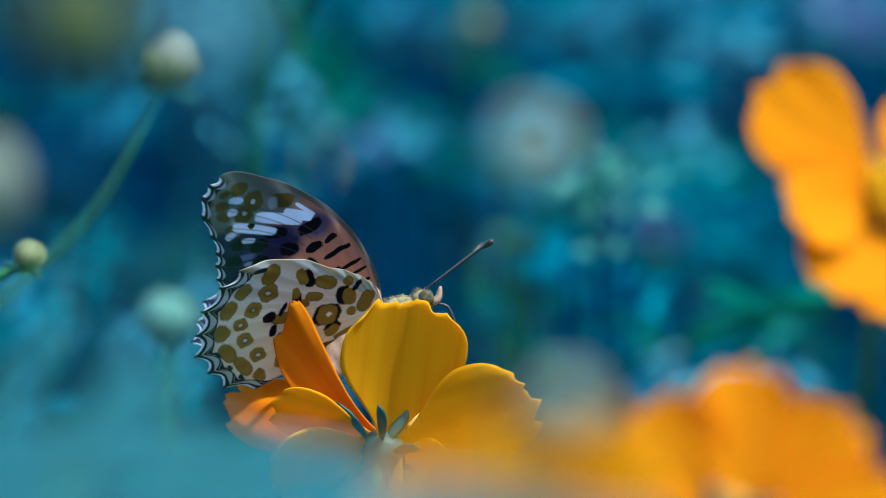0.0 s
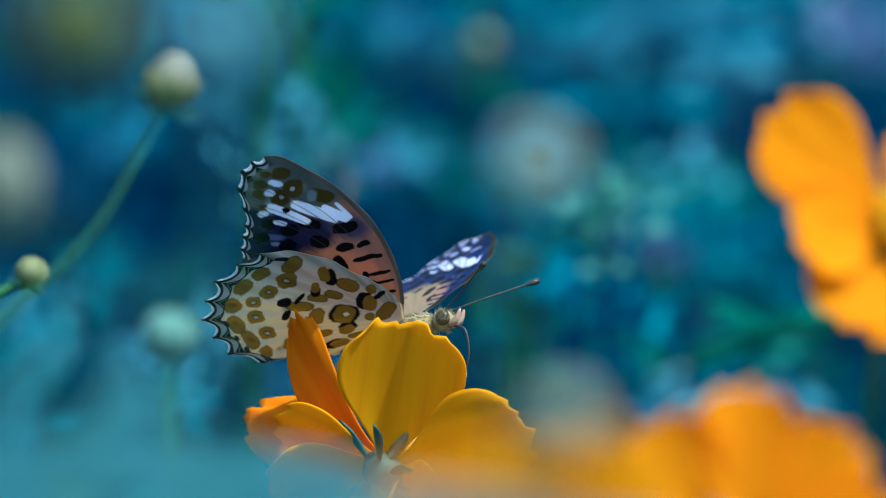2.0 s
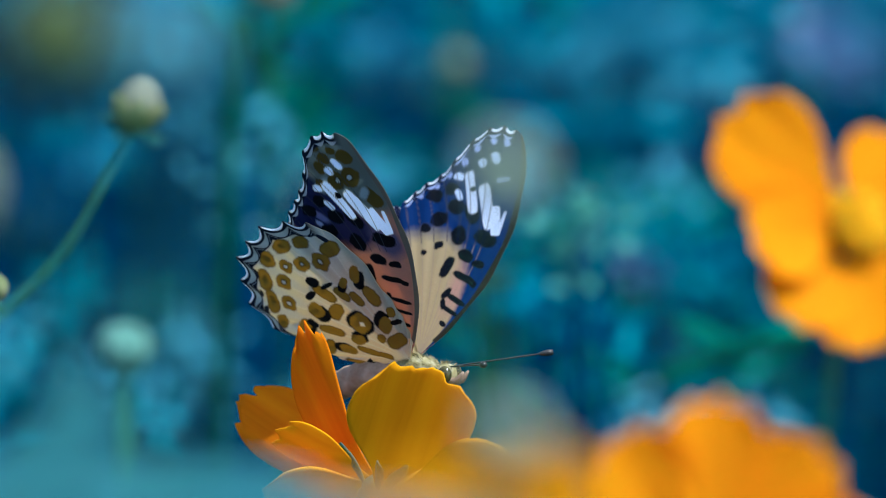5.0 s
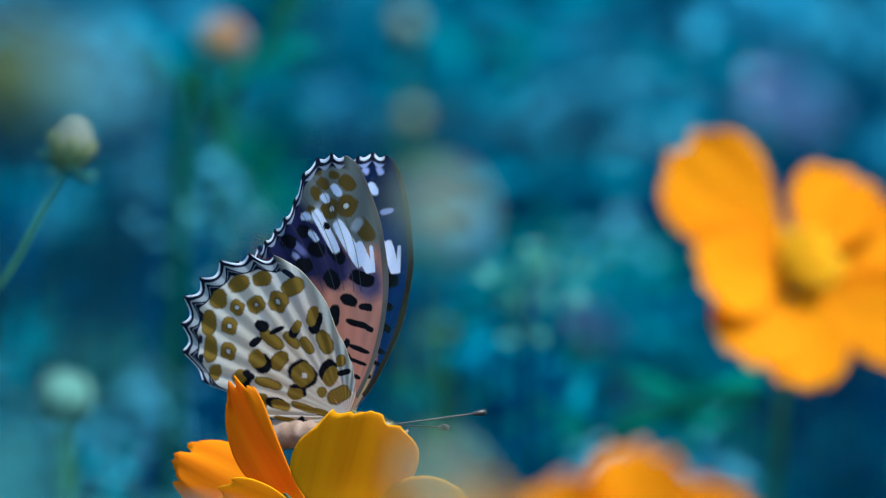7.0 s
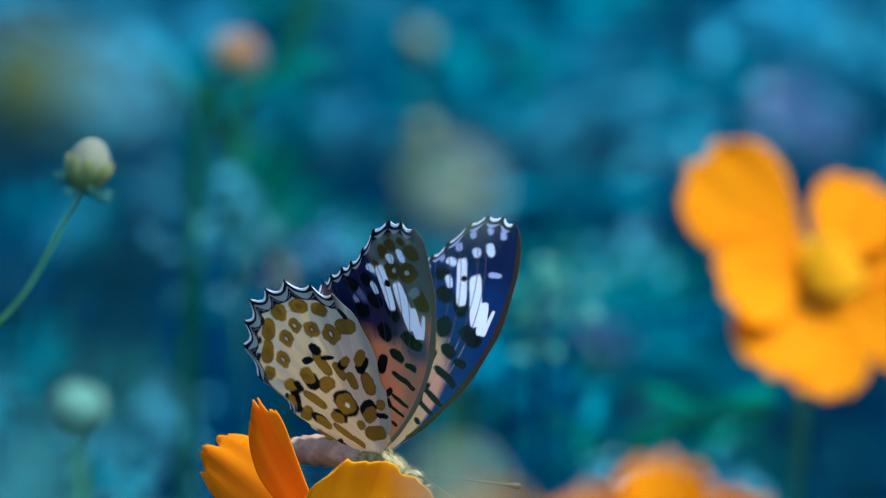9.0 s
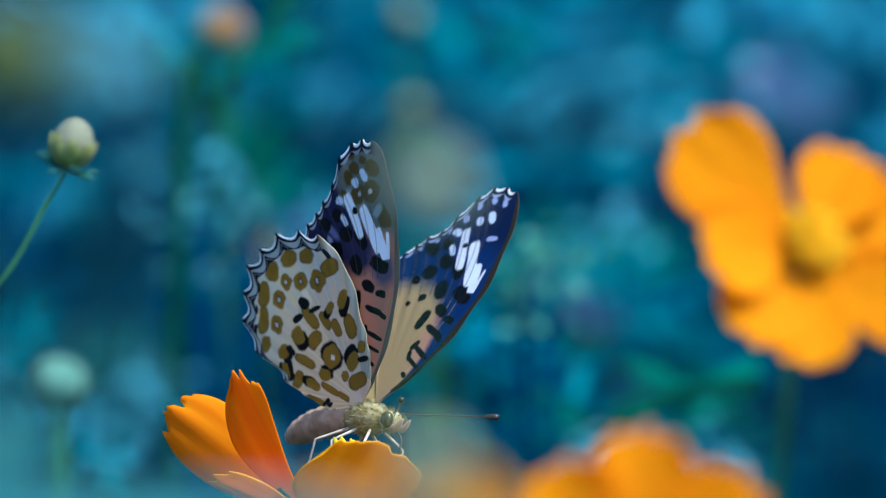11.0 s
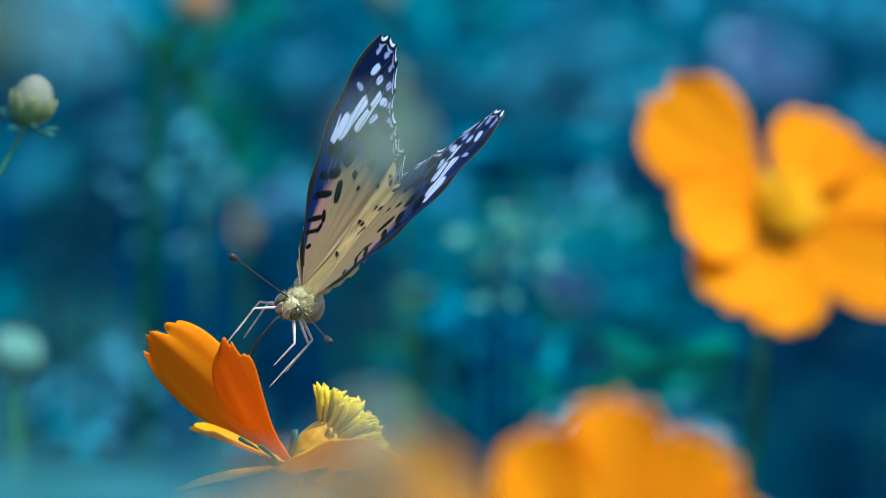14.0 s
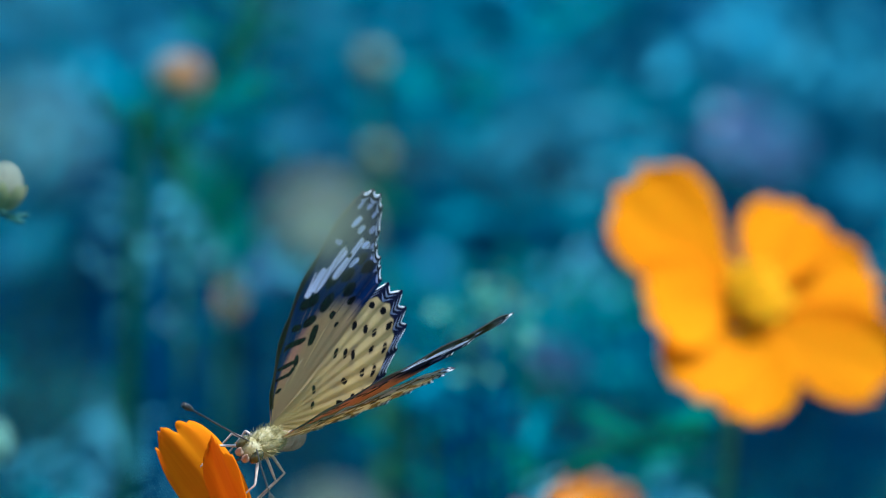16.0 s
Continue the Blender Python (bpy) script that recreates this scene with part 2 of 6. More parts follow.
# ---- plants ----
def petal_sheet(length, width, curl=0.1, cup=0.2, teeth=3, seed=1, pleat=0.011, nr=26, nc=25, thick=0.25, fold=0.0, bow=0.0):
    """A broad petal with a narrow claw, a toothed tip and lengthwise pleats; y runs to the tip."""
    rnd = random.Random(seed)
    ph = [rnd.uniform(0, 6.28) for _ in range(6)]
    rows = []
    for i in range(nr):
        u = i / (nr - 1)
        grow = min(1, u / 0.70)
        w = width / 2 * (0.17 + 0.83 * math.sin(grow * math.pi / 2) ** 1.7)
        if u > 0.70:
            w *= math.sqrt(max(0.0, 1 - ((u - 0.70) / 0.30) ** 2.8 * 0.50))
        row = []
        for j in range(nc):
            v = j / (nc - 1) * 2 - 1
            notch = u ** 8 * (0.035 * abs(math.cos(math.pi * teeth * 0.5 * (v + 0.3 * math.sin(ph[0])))) + 0.022 * math.sin(7 * v + ph[1]) + 0.010 * math.sin(17 * v + ph[2]) + 0.008 * math.sin(29 * v + ph[3]))
            y = length * (u * (1 - 0.08 * v * v * u) + notch)
            x = w * v * (1 + 0.05 * math.sin(3 * u + ph[2]))
            z = curl * length * u * u + cup * w * v * v + pleat * length * u * math.cos(4.2 * v + 0.6 * math.sin(ph[3])) * 0.5
            z += 0.03 * length * u * u * math.sin(2.3 * v + ph[4]) + 0.007 * length * u ** 3 * math.sin(9 * v + ph[5])
            z += fold * w * u * max(0.0, -v - 0.15)
            x += 0.4 * fold * w * u * max(0.0, -v - 0.15)
            x += bow * length * math.sin(math.pi * u)
            row.append((x * MM, y * MM, z * MM))
        rows.append(row)
    return solid_sheet(rows, thick * MM)


def flower_head(parent, petals, axis, mat, name="flower_head", disc_r=5.0, sepal_len=7.0, seed=0, florets=90, m=None, rise=0.0, heart=None):
    """Calyx with sepals, petals and a disc of florets, about its own middle. petals: tip (x, y, z), width, facing, curl, cup and, for some, the fold of one side, a skin of their own and a sideways bow."""
    axis = Vector(axis).normalized()
    turn = frame_to(Vector((1, 0, 0)).cross(axis), axis)
    v, f = ellipsoid(3.4 * MM, 3.4 * MM, 3.0 * MM, 16, 10, 8, 0.08)
    v = [turn @ Vector(p) for p in v]
    head = part(name, v, f, SEPAL, parent, "green calyx with orange petals", m=m)
    rnd = random.Random(seed)
    for i, (tip, width, facing, curl, cup, *more) in enumerate(petals):
        fold, skin, bow = list(more) + [0.0, mat, 0.0][len(more):]
        tip = Vector(tip)
        pv, pf = petal_sheet(tip.length / MM - 1.5, width, curl, cup, rnd.choice((3, 3, 4)), seed * 31 + i, fold=fold, bow=bow)
        r = frame_to(tip, facing)
        flat = (tip - axis * tip.dot(axis)).normalized()
        part("petal", pv, pf, skin, head, m=Matrix.Translation(axis * 1.2 * MM + flat * 2.0 * MM) @ r)
    for ring, (count, length, spread) in enumerate(((8, sepal_len, 0.9), (8, sepal_len * 0.8, 0.45))):
        for i in range(count):
            a = 2 * math.pi * (i + 0.5 * ring) / count + rnd.uniform(-0.15, 0.15)
            out = turn @ Vector((math.cos(a), math.sin(a), 0))
            d = out * spread + axis * rnd.uniform(0.05, 0.35) * (1.8 if ring else 0.6)
            pv, pf = petal_sheet(length * rnd.uniform(0.85, 1.1), 1.7, -0.12 if ring == 0 else 0.1, 0.3, 1, i, 0.0, 8, 5, 0.3)
            part("sepal", pv, pf, SEPAL, head, m=Matrix.Translation(out * 1.6 * MM - axis * 0.8 * MM) @ frame_to(d, axis))
    # disc of upright florets
    v, f = ellipsoid(disc_r * 0.8 * MM, disc_r * 0.8 * MM, (2.6 + rise * 0.55) * MM, 16, 10)
    v = [turn @ (Vector(p) + Vector((0, 0, (3.2 + rise * 0.45) * MM))) for p in v]
    part("disc", v, f, heart or BRONZE, head, "domed yellow-brown disc")
    if florets:
        kinds = []
        for q in range(5):
            ln = rnd.uniform(3.0, 5.4)
            bx, by = rnd.uniform(-1.3, 1.3), rnd.uniform(-1.3, 1.3)
            tv, tf = tube([(0, 0, 0), (bx * 0.1 * MM, by * 0.1 * MM, ln * 0.55 * MM), (bx * 0.6 * MM, by * 0.6 * MM, ln * 0.85 * MM), (bx * 1.3 * MM, by * 1.3 * MM, ln * MM)], [0.26 * MM, 0.34 * MM, 0.48 * MM, 0.12 * MM], 5)
            me = bpy.data.meshes.new("floret")
            me.from_pydata([tuple(p) for p in tv], [], tf)
            me.materials.append(heart or ANTHER)
            me.shade_smooth()
            kinds.append(me)
        for i in range(florets):
            r = disc_r * math.sqrt((i + 0.5) / florets)
            a = i * 2.39996
            base = Vector((r * 0.75 * math.cos(a), r * 0.75 * math.sin(a), 4.4 + rise - 0.05 * r * r))
            lean = Vector((math.cos(a) * r * 0.17 + rnd.uniform(-0.35, 0.35), math.sin(a) * r * 0.17 + rnd.uniform(-0.35, 0.35), 1)).normalized()
            ob = new("floret", kinds[i % 5])
            ob.parent = head
            ob.matrix_basis = turn @ Matrix.Translation(base * MM) @ frame_to(lean.orthogonal(), lean)
    return head


def stem_to_ground(parent, top, foot, r=1.0, sway=12, mat=None, n=16, seed=0):
    """A thin stem from the head, gently bent, down into the soil; in the plant's own space."""
    rnd = random.Random(seed)
    top, foot = Vector(top), Vector(foot)
    mid = [top.lerp(foot, k) + Vector((rnd.uniform(-1, 1), rnd.uniform(-1, 1), 0)) * sway * MM for k in (0.3, 0.65)]
    line = arc([top, *mid, foot], n)
    v, f = tube(line, [(r + 0.9 * i / n) * MM for i in range(n)], 8)
    return part("stem", v, f, mat or STEM, parent)


def bud(name, label, where, size, mat, foot, group="", axis=(0, 0, 1), stretch=1.25, bracts=8, stem_via=None, stem_r=0.8, seed=0, ruff=True, grow=0.6, coat=None, cover=0.80):
    """A closed flower bud: overlapping bracts round a core, a ruff of sepals, and its stem."""
    where = Vector(where)
    plant = thing(name, label, "flower bud", (where.x, where.y, 0), group)
    rnd = random.Random(seed)
    axis = Vector(axis).normalized()
    turn = frame_to(Vector((1, 0, 0)).cross(axis), axis)
    here = Matrix.Translation((0, 0, where.z)) @ turn
    v, f = ellipsoid(size / 2 * MM * 0.9, size / 2 * MM * 0.9, size / 2 * stretch * MM, 20, 12, 8, 0.04)
    core = part("core", v, f, mat, plant, m=here)
    for i in range(bracts):
        a = 2 * math.pi * i / bracts
        rows = []
        for p in range(9):
            th = math.pi * (0.93 - cover * p / 8)
            wide = 0.48 * math.sin(math.pi * min(1, 0.25 + p / 8 * 0.72)) + 0.04
            rows.append([(size / 2 * 1.02 * (1 + 0.05 * (1 - abs(q))) * math.sin(th) * math.cos(a + wide * q) * MM,
                          size / 2 * 1.02 * (1 + 0.05 * (1 - abs(q))) * math.sin(th) * math.sin(a + wide * q) * MM,
                          size / 2 * 1.02 * stretch * math.cos(th) * MM) for q in (-1, -0.5, 0, 0.5, 1)])
        bv, bf = solid_sheet(rows, 0.3 * MM)
        part("bract", bv, bf, coat or mat, core)
    if ruff:
        for i in range(8):
            a = 2 * math.pi * (i + 0.3) / 8
            pv, pf = petal_sheet(size * rnd.uniform(0.45, 0.6), size * 0.2, 0.25, 0.3, 1, i, 0.0, 7, 5, 0.3)
            part("sepal", pv, pf, SEPAL, core, m=Matrix.Translation((math.cos(a) * size * 0.18 * MM, math.sin(a) * size * 0.18 * MM, -size * 0.55 * stretch * MM)) @ frame_to((math.cos(a), math.sin(a), rnd.uniform(-0.5, 0.2)), (0, 0, 1)))
    foot = Vector(foot) - Vector((where.x, where.y, 0))
    base = Vector((0, 0, where.z)) - axis * size / 2 * stretch * MM
    via = [Vector(p) - Vector((where.x, where.y, 0)) for p in (stem_via or [])]
    via = via or [base - axis * 0.012]
    line = arc([base, *via, via[-1].lerp(foot, 0.06), via[-1].lerp(foot, 0.3) + Vector((0.005, 0.004, 0)), foot], 60)
    v, f = tube(line, [(stem_r + grow * i / len(line)) * MM for i in range(len(line))], 8)
    part("stem", v, f, STEM, plant)
    return plant


def leaf_mass(name, label, mat, places, blades=14, length=(14, 34), width=3.2, seed=0, kind="stuff", upright=0.4):
    """Feathery cosmos leaves: tufts of narrow curved blades at the places, joined."""
    rng = np.random.default_rng(seed)
    c = np.repeat(np.asarray(places, float), blades, axis=0)
    n = len(c)
    d = rng.normal(size=(n, 3))
    d[:, 2] = np.abs(d[:, 2]) * upright * 2 - 0.3
    d /= np.linalg.norm(d, axis=1, keepdims=True)
    ln = rng.uniform(*length, size=(n, 1)) * MM
    s = np.cross(d, rng.normal(size=(n, 3)))
    s /= np.linalg.norm(s, axis=1, keepdims=True)
    w = width * MM * rng.uniform(0.6, 1.3, size=(n, 1))
    nrm = np.cross(d, s)
    o = c + rng.normal(size=(n, 3)) * 4 * MM
    st = [o, o + d * ln * 0.35 + s * w / 2 + nrm * ln * 0.05, o + d * ln * 0.35 - s * w / 2 + nrm * ln * 0.05,
          o + d * ln * 0.75 + s * w * 0.4 + nrm * ln * 0.02, o + d * ln * 0.75 - s * w * 0.4 + nrm * ln * 0.02, o + d * ln - nrm * ln * 0.08]
    verts = np.stack(st, 1).reshape(-1, 3)
    base = np.arange(n)[:, None] * 6
    tris = np.concatenate([base + np.array(t) for t in ((0, 1, 2), (1, 3, 2), (2, 3, 4), (3, 5, 4))])
    me = bpy.data.meshes.new(name)
    me.from_pydata(verts.tolist(), [], tris.tolist())
    me.materials.append(mat)
    return tagged(new(name, me), label, "foliage", kind=kind)


def blade_leaf(name, label, mat, lines, width, group=""):
    """A cut leaf of a few long narrow lobes, each along its own line, on one stalk."""
    root = Vector(lines[0][0])
    leaf = thing(name, label, "leaf", root, group)
    for ends in lines:
        line = arc([Vector(p) - root for p in ends], 14)
        rows = []
        for i, p in enumerate(line):
            u = i / 13
            d = (line[min(i + 1, 13)] - line[max(i - 1, 0)]).normalized()
            s = d.cross(Vector((0.1, -1, 0.25))).normalized() * width * MM / 2 * (0.25 + 0.75 * math.sin(math.pi * min(1, 0.15 + u * 0.8)) ** 0.8)
            rows.append([p - s, p - s * 0.5 + Vector((0, 0.0004, 0)), p, p + s * 0.5 + Vector((0, 0.0004, 0)), p + s])
        v, f = solid_sheet(rows, 0.3 * MM)
        part("lobe", v, f, mat, leaf)
    stem_to_ground(leaf, (0, 0, 0), (-0.02, -0.01, -root.z - 0.04), 0.5, 6, STEM)
    return leaf


# ---- ground and the field behind ----
def ground():
    n = 90
    g = np.sign(np.linspace(-1, 1, n)) * np.abs(np.linspace(-1, 1, n)) ** 3
    verts = [(x * 400, y * 400, 0.012 * noise.noise((x * 900, y * 900, 0)) if abs(x) < 0.02 and abs(y) < 0.02 else 0) for y in g for x in g]
    faces = [(i * n + j, i * n + j + 1, (i + 1) * n + j + 1, (i + 1) * n + j) for i in range(n - 1) for j in range(n - 1)]
    ob = part("ground", verts, faces, SOIL)
    tagged(ob, "dark shaded soil of the flower bed", "ground", kind="structure")


ground()


def field(name, label, mat, count, near, far, seed, low, high, blades, length, width, gap=0.0, slope=0.0):
    """Tufts scattered through the bed between two distances, thinning out in patches."""
    rng = np.random.default_rng(seed)
    pts = []
    while len(pts) < count:
        y = near + (far - near) * rng.random() ** 1.2
        x = rng.uniform(-1, 1) * (0.25 + 0.22 * (y + 1.0))
        z = rng.uniform(low, high) - slope * (y + 1.05)
        if noise.noise((x * 9 + seed, y * 3, z * 9)) > gap:
            pts.append((x, y, z))
    return leaf_mass(name, label, mat, pts, blades, length, width, seed)


# Sun and shade among these tufts are put into the leaf colours.
field("cosmos_foliage", "dark blue-green feathery cosmos leaves, shade put into their colour", SHADE_TONE_LEAF, 2600, 1.3, 5.5, 3, 0.0, 0.62, 12, (30, 70), 7.0, -0.25)
field("cosmos_foliage", "blue-green feathery cosmos leaves, sunlight put into their colour", TEAL_LEAF, 1300, 0.75, 3.6, 5, 0.05, 0.66, 12, (14, 40), 4.0, 0.05)
field("cosmos_foliage", "green feathery cosmos leaves among the stems", GREEN_LEAF, 500, 0.7, 3.0, 7, 0.1, 0.66, 9, (10, 34), 3.0, 0.12)
field("cosmos_foliage", "pale tips of cosmos leaves, sunlight put into their colour", PALE_LEAF, 190, 0.7, 2.6, 9, 0.3, 0.66, 7, (8, 24), 3.5, 0.1)
def bed_around():
    """The same bed goes on beside and behind the camera, with a clear strip where it stands."""
    rng = np.random.default_rng(31)
    for label, mat, count in (("dark feathery cosmos leaves of the bed around, shade put into their colour", SHADE_TONE_LEAF, 1500), ("green feathery cosmos leaves of the bed around", GREEN_LEAF, 1100)):
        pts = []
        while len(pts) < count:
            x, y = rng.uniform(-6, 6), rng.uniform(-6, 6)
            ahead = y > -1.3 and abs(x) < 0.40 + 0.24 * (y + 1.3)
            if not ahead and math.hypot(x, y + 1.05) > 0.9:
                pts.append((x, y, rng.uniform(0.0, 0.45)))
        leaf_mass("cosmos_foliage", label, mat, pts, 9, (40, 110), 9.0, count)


bed_around()
field("cosmos_foliage", "tops of taller cosmos plants, pale blue haze put into their colour", SKY_TONE_LEAF, 430, 1.0, 2.5, 11, 0.775, 0.87, 10, (14, 34), 5.0, -0.05, 0.098)
# shoots that stand out behind the flowers, sunlight put into their leaf colour
def tuft(mat, places, seed, blades=16, length=(8, 22), width=4.0, label="leafy cosmos shoot, sunlight put into its colour"):
    for i, p in enumerate(places):
        shoot = thing("cosmos_shoot", label, "plant", (p[0], p[1], 0), "leafy shoots behind")
        leaves = leaf_mass("leaves", "bright narrow leaves", mat, [(0, 0, p[2])], blades, length, width, seed + i, "stuff", 0.5)
        leaves.parent = shoot
        del leaves["category"]
        stem_to_ground(shoot, (0, 0, p[2]), (0.01, 0.02, -0.04), 0.7, 8, SHADE_TONE_LEAF, 12, seed + i)


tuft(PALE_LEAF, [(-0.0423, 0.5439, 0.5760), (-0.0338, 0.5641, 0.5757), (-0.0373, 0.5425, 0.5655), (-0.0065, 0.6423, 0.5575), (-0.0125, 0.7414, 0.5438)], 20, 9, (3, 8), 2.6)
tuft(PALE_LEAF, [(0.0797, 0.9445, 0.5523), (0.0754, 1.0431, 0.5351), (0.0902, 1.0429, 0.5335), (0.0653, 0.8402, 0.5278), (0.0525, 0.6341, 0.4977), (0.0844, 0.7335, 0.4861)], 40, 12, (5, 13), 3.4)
tuft(TEAL_LEAF, [(0.0259, 0.4405, 0.5578), (0.0292, 0.4595, 0.5491), (0.0207, 0.4896, 0.5478), (0.0426, 0.5381, 0.5333), (0.0163, 0.5374, 0.5284), (0.0107, 0.6412, 0.5490)], 60, 14, (4, 11), 2.8)
tuft(TEAL_LEAF, [(-0.0771, 0.4384, 0.5433), (-0.0853, 0.4362, 0.5270), (-0.0584, 0.4369, 0.5317), (-0.0781, 0.6384, 0.5293), (-0.0251, 0.8450, 0.5630), (-0.0533, 0.8439, 0.5557)], 70, 16, (5, 13), 3.2)
tuft(GREEN_LEAF, [(0.0342, 0.6897, 0.5351), (0.0288, 0.6894, 0.5324), (-0.0301, 0.7438, 0.5612), (-0.0322, 0.7421, 0.5487), (0.0090, 0.8432, 0.5498), (0.0763, 0.5367, 0.5234)], 90, 16, (5, 14), 3.0, "green leafy shoot among the stems")
tuft(LILAC_GLINT, [(0.1093, 0.9440, 0.5484), (-0.0192, 0.8398, 0.5256), (0.0641, 0.9366, 0.4951)], 80, 12, (4, 11), 3.0, label="lilac-grey leafy shoot, sunlit glint put into its colour")

# Added shoots that brighten the top, haze put into their pale blue.
tuft(SKY_TONE_LEAF, [(0.1528, 1.2438, 0.5392), (0.1367, 1.2414, 0.5196), (0.1627, 1.2391, 0.5036), (0.1142, 1.3432, 0.5256), (0.0880, 1.3417, 0.5126), (0.0674, 1.3440, 0.5293), (0.0484, 1.4402, 0.4925), (0.1088, 1.4392, 0.4886), (0.1535, 1.3458, 0.5479), (0.1011, 1.3464, 0.5498)], 120, 26, (8, 20), 4.5)
tuft(SKY_TONE_LEAF, [(0.0581, 1.3470, 0.5516), (0.0337, 1.3438, 0.5256), (-0.0140, 1.2430, 0.5231), (-0.0876, 1.2452, 0.5356), (-0.0989, 1.1396, 0.4979), (0.0290, 1.2369, 0.4787)], 140, 20, (6, 16), 4.0)

tuft(SKY_TONE_LEAF, [(0.1024, 1.4462, 0.5491), (0.1239, 1.4472, 0.5587), (0.1375, 1.4441, 0.5336), (0.1550, 1.3457, 0.5541), (0.1718, 1.3431, 0.5336), (0.0838, 1.5441, 0.5242), (0.1162, 1.5422, 0.5101), (0.1608, 1.5409, 0.5021), (0.1831, 1.5383, 0.4819), (0.0757, 1.5476, 0.5524)], 160, 30, (14, 34), 6.0)
tuft(SKY_TONE_LEAF, [(-0.0965, 1.4483, 0.5529), (-0.0751, 1.4465, 0.5394), (-0.0136, 1.5473, 0.5444), (0.0148, 1.5454, 0.5303), (-0.1102, 1.4461, 0.5336), (0.0391, 1.5466, 0.5423)], 180, 24, (10, 26), 5.0)
tuft(SKY_TONE_LEAF, [(0.1103, 1.4680, 0.5267), (0.1219, 1.5096, 0.5067), (0.1005, 1.5283, 0.5068), (0.1700, 1.5799, 0.5202), (0.1760, 1.5090, 0.5047), (0.0691, 1.5728, 0.5209), (0.0593, 1.2602, 0.5300), (0.1371, 1.4130, 0.5415), (0.1598, 1.5802, 0.5057), (0.0798, 1.4771, 0.5285), (0.1131, 1.5653, 0.5080), (0.1384, 1.2896, 0.5459), (0.0394, 1.4142, 0.5209), (0.0345, 1.3363, 0.5447), (0.1833, 1.4403, 0.5273)], 200, 26, (12, 30), 6.0)
tuft(LILAC_GLINT, [(0.1203, 1.1000, 0.5394), (0.1254, 1.1000, 0.5309), (0.1211, 1.1000, 0.5355)], 230, 16, (6, 16), 4.0, label="lilac-grey leafy shoot, sunlit glint put into its colour")
tuft(SPRIG, [(0.0369, 0.4300, 0.5764), (0.0334, 0.4300, 0.5736), (0.0395, 0.4300, 0.5741), (0.0354, 0.4300, 0.5704), (0.0319, 0.4300, 0.5685)], 260, 7, (3, 6), 2.6, "fresh green shoot beside a small bud")
tuft(HAZE_LEAF, [(-0.0383, 0.6200, 0.5571), (-0.0304, 0.6200, 0.5657), (-0.0429, 0.6200, 0.5499), (-0.0351, 0.6200, 0.5485), (-0.0259, 0.6200, 0.5564), (-0.0468, 0.6200, 0.5604)], 280, 6, (3, 8), 3.0)

# ---- buds round about ----
budL = bud("flower_bud", "round cream bud in olive bracts on a thin curved stem", (-0.0348, -0.1105, 0.6612), 5.9, CREAM_BUD, (-0.0766, -0.1259, -0.0500), "buds", (0.25, 0, 1), 1.15,
           stem_via=[(-0.0383, -0.1116, 0.6532), (-0.0443, -0.1130, 0.6430), (-0.0553, -0.1145, 0.6325), (-0.0663, -0.1159, 0.6230), (-0.0736, -0.1187, 0.6027)], stem_r=0.26, seed=2, grow=0.15, coat=POD, cover=0.50)
bud("flower_bud", "small pale green bud beside the stem", (-0.0562, -0.0696, 0.6289), 4.0, BUD, (-0.0633, -0.0744, -0.0500), "buds", (0.4, 0, 1), 1.0, seed=3, stem_via=[(-0.0591, -0.0699, 0.6269), (-0.0649, -0.0705, 0.6222), (-0.0695, -0.0722, 0.6101)], stem_r=0.6)
low_bud = bud("flower_bud", "pale green bud near the lens, out of focus", (-0.0320, -0.2240, 0.6437), 5.6, LOW_BUD, (-0.0346, -0.2325, -0.0500), "buds", (0, 0, 1), 1.0, seed=4, ruff=False)
bud("flower_bud", "small green bud among the leaves behind", (0.0414, 0.8098, 0.5270), 6.0, BUD, (0.0320, 0.8313, -0.0500), "buds", (0.3, 0, 1), 1.1, seed=5, stem_via=[(0.0373, 0.8088, 0.5197), (0.0246, 0.8373, 0.5070), (0.0113, 0.8366, 0.5026)], stem_r=1.0)
bud("flower_bud", "pale green bud high among the leaves behind", (0.0106, 1.1029, 0.5337), 6.0, BUD, (0.0096, 1.1227, -0.0500), "buds", (0, 0, 1), 1.1, seed=6)
bud("flower_bud", "brown-tipped bud among the leaves behind", (0.0089, 1.1065, 0.5613), 7.0, BUD, (0.0208, 1.2213, -0.0500), "buds", (0, 0, 1), 1.1, seed=7)
bud("faded_flower_bud", "faded orange flower bud behind the leaves", (-0.0350, 0.6681, 0.5987), 10.5, PALE_ORANGE, (-0.0367, 0.7089, -0.0500), "buds", (0, 0, 1), 0.95, seed=8)
bud("faded_flower_bud", "brown withered bud among the leaves", (-0.0384, 1.2365, 0.4736), 8.0, BRONZE, (-0.0402, 1.2213, -0.0500), "buds", (0, 0, 1), 1.5, seed=9)
blob = bud("flower_bud", "cream green bud very near, out of focus", (0.0069, -0.4992, 0.6976), 5.0, NEAR_BUD, (0.0097, -0.5089, -0.0500), "buds near the lens", (0.1, 0, 1), 1.1, seed=10, ruff=False, stem_r=0.25, grow=0.2)
olive_bud = bud("flower_bud", "large olive green bud very near, out of focus", (-0.0265, -0.5275, 0.7118), 7.6, OLIVE, (-0.0269, -0.5404, -0.0500), "buds near the lens", (0, 0, 1), 1.0, seed=11, stem_r=0.25, grow=0.2)
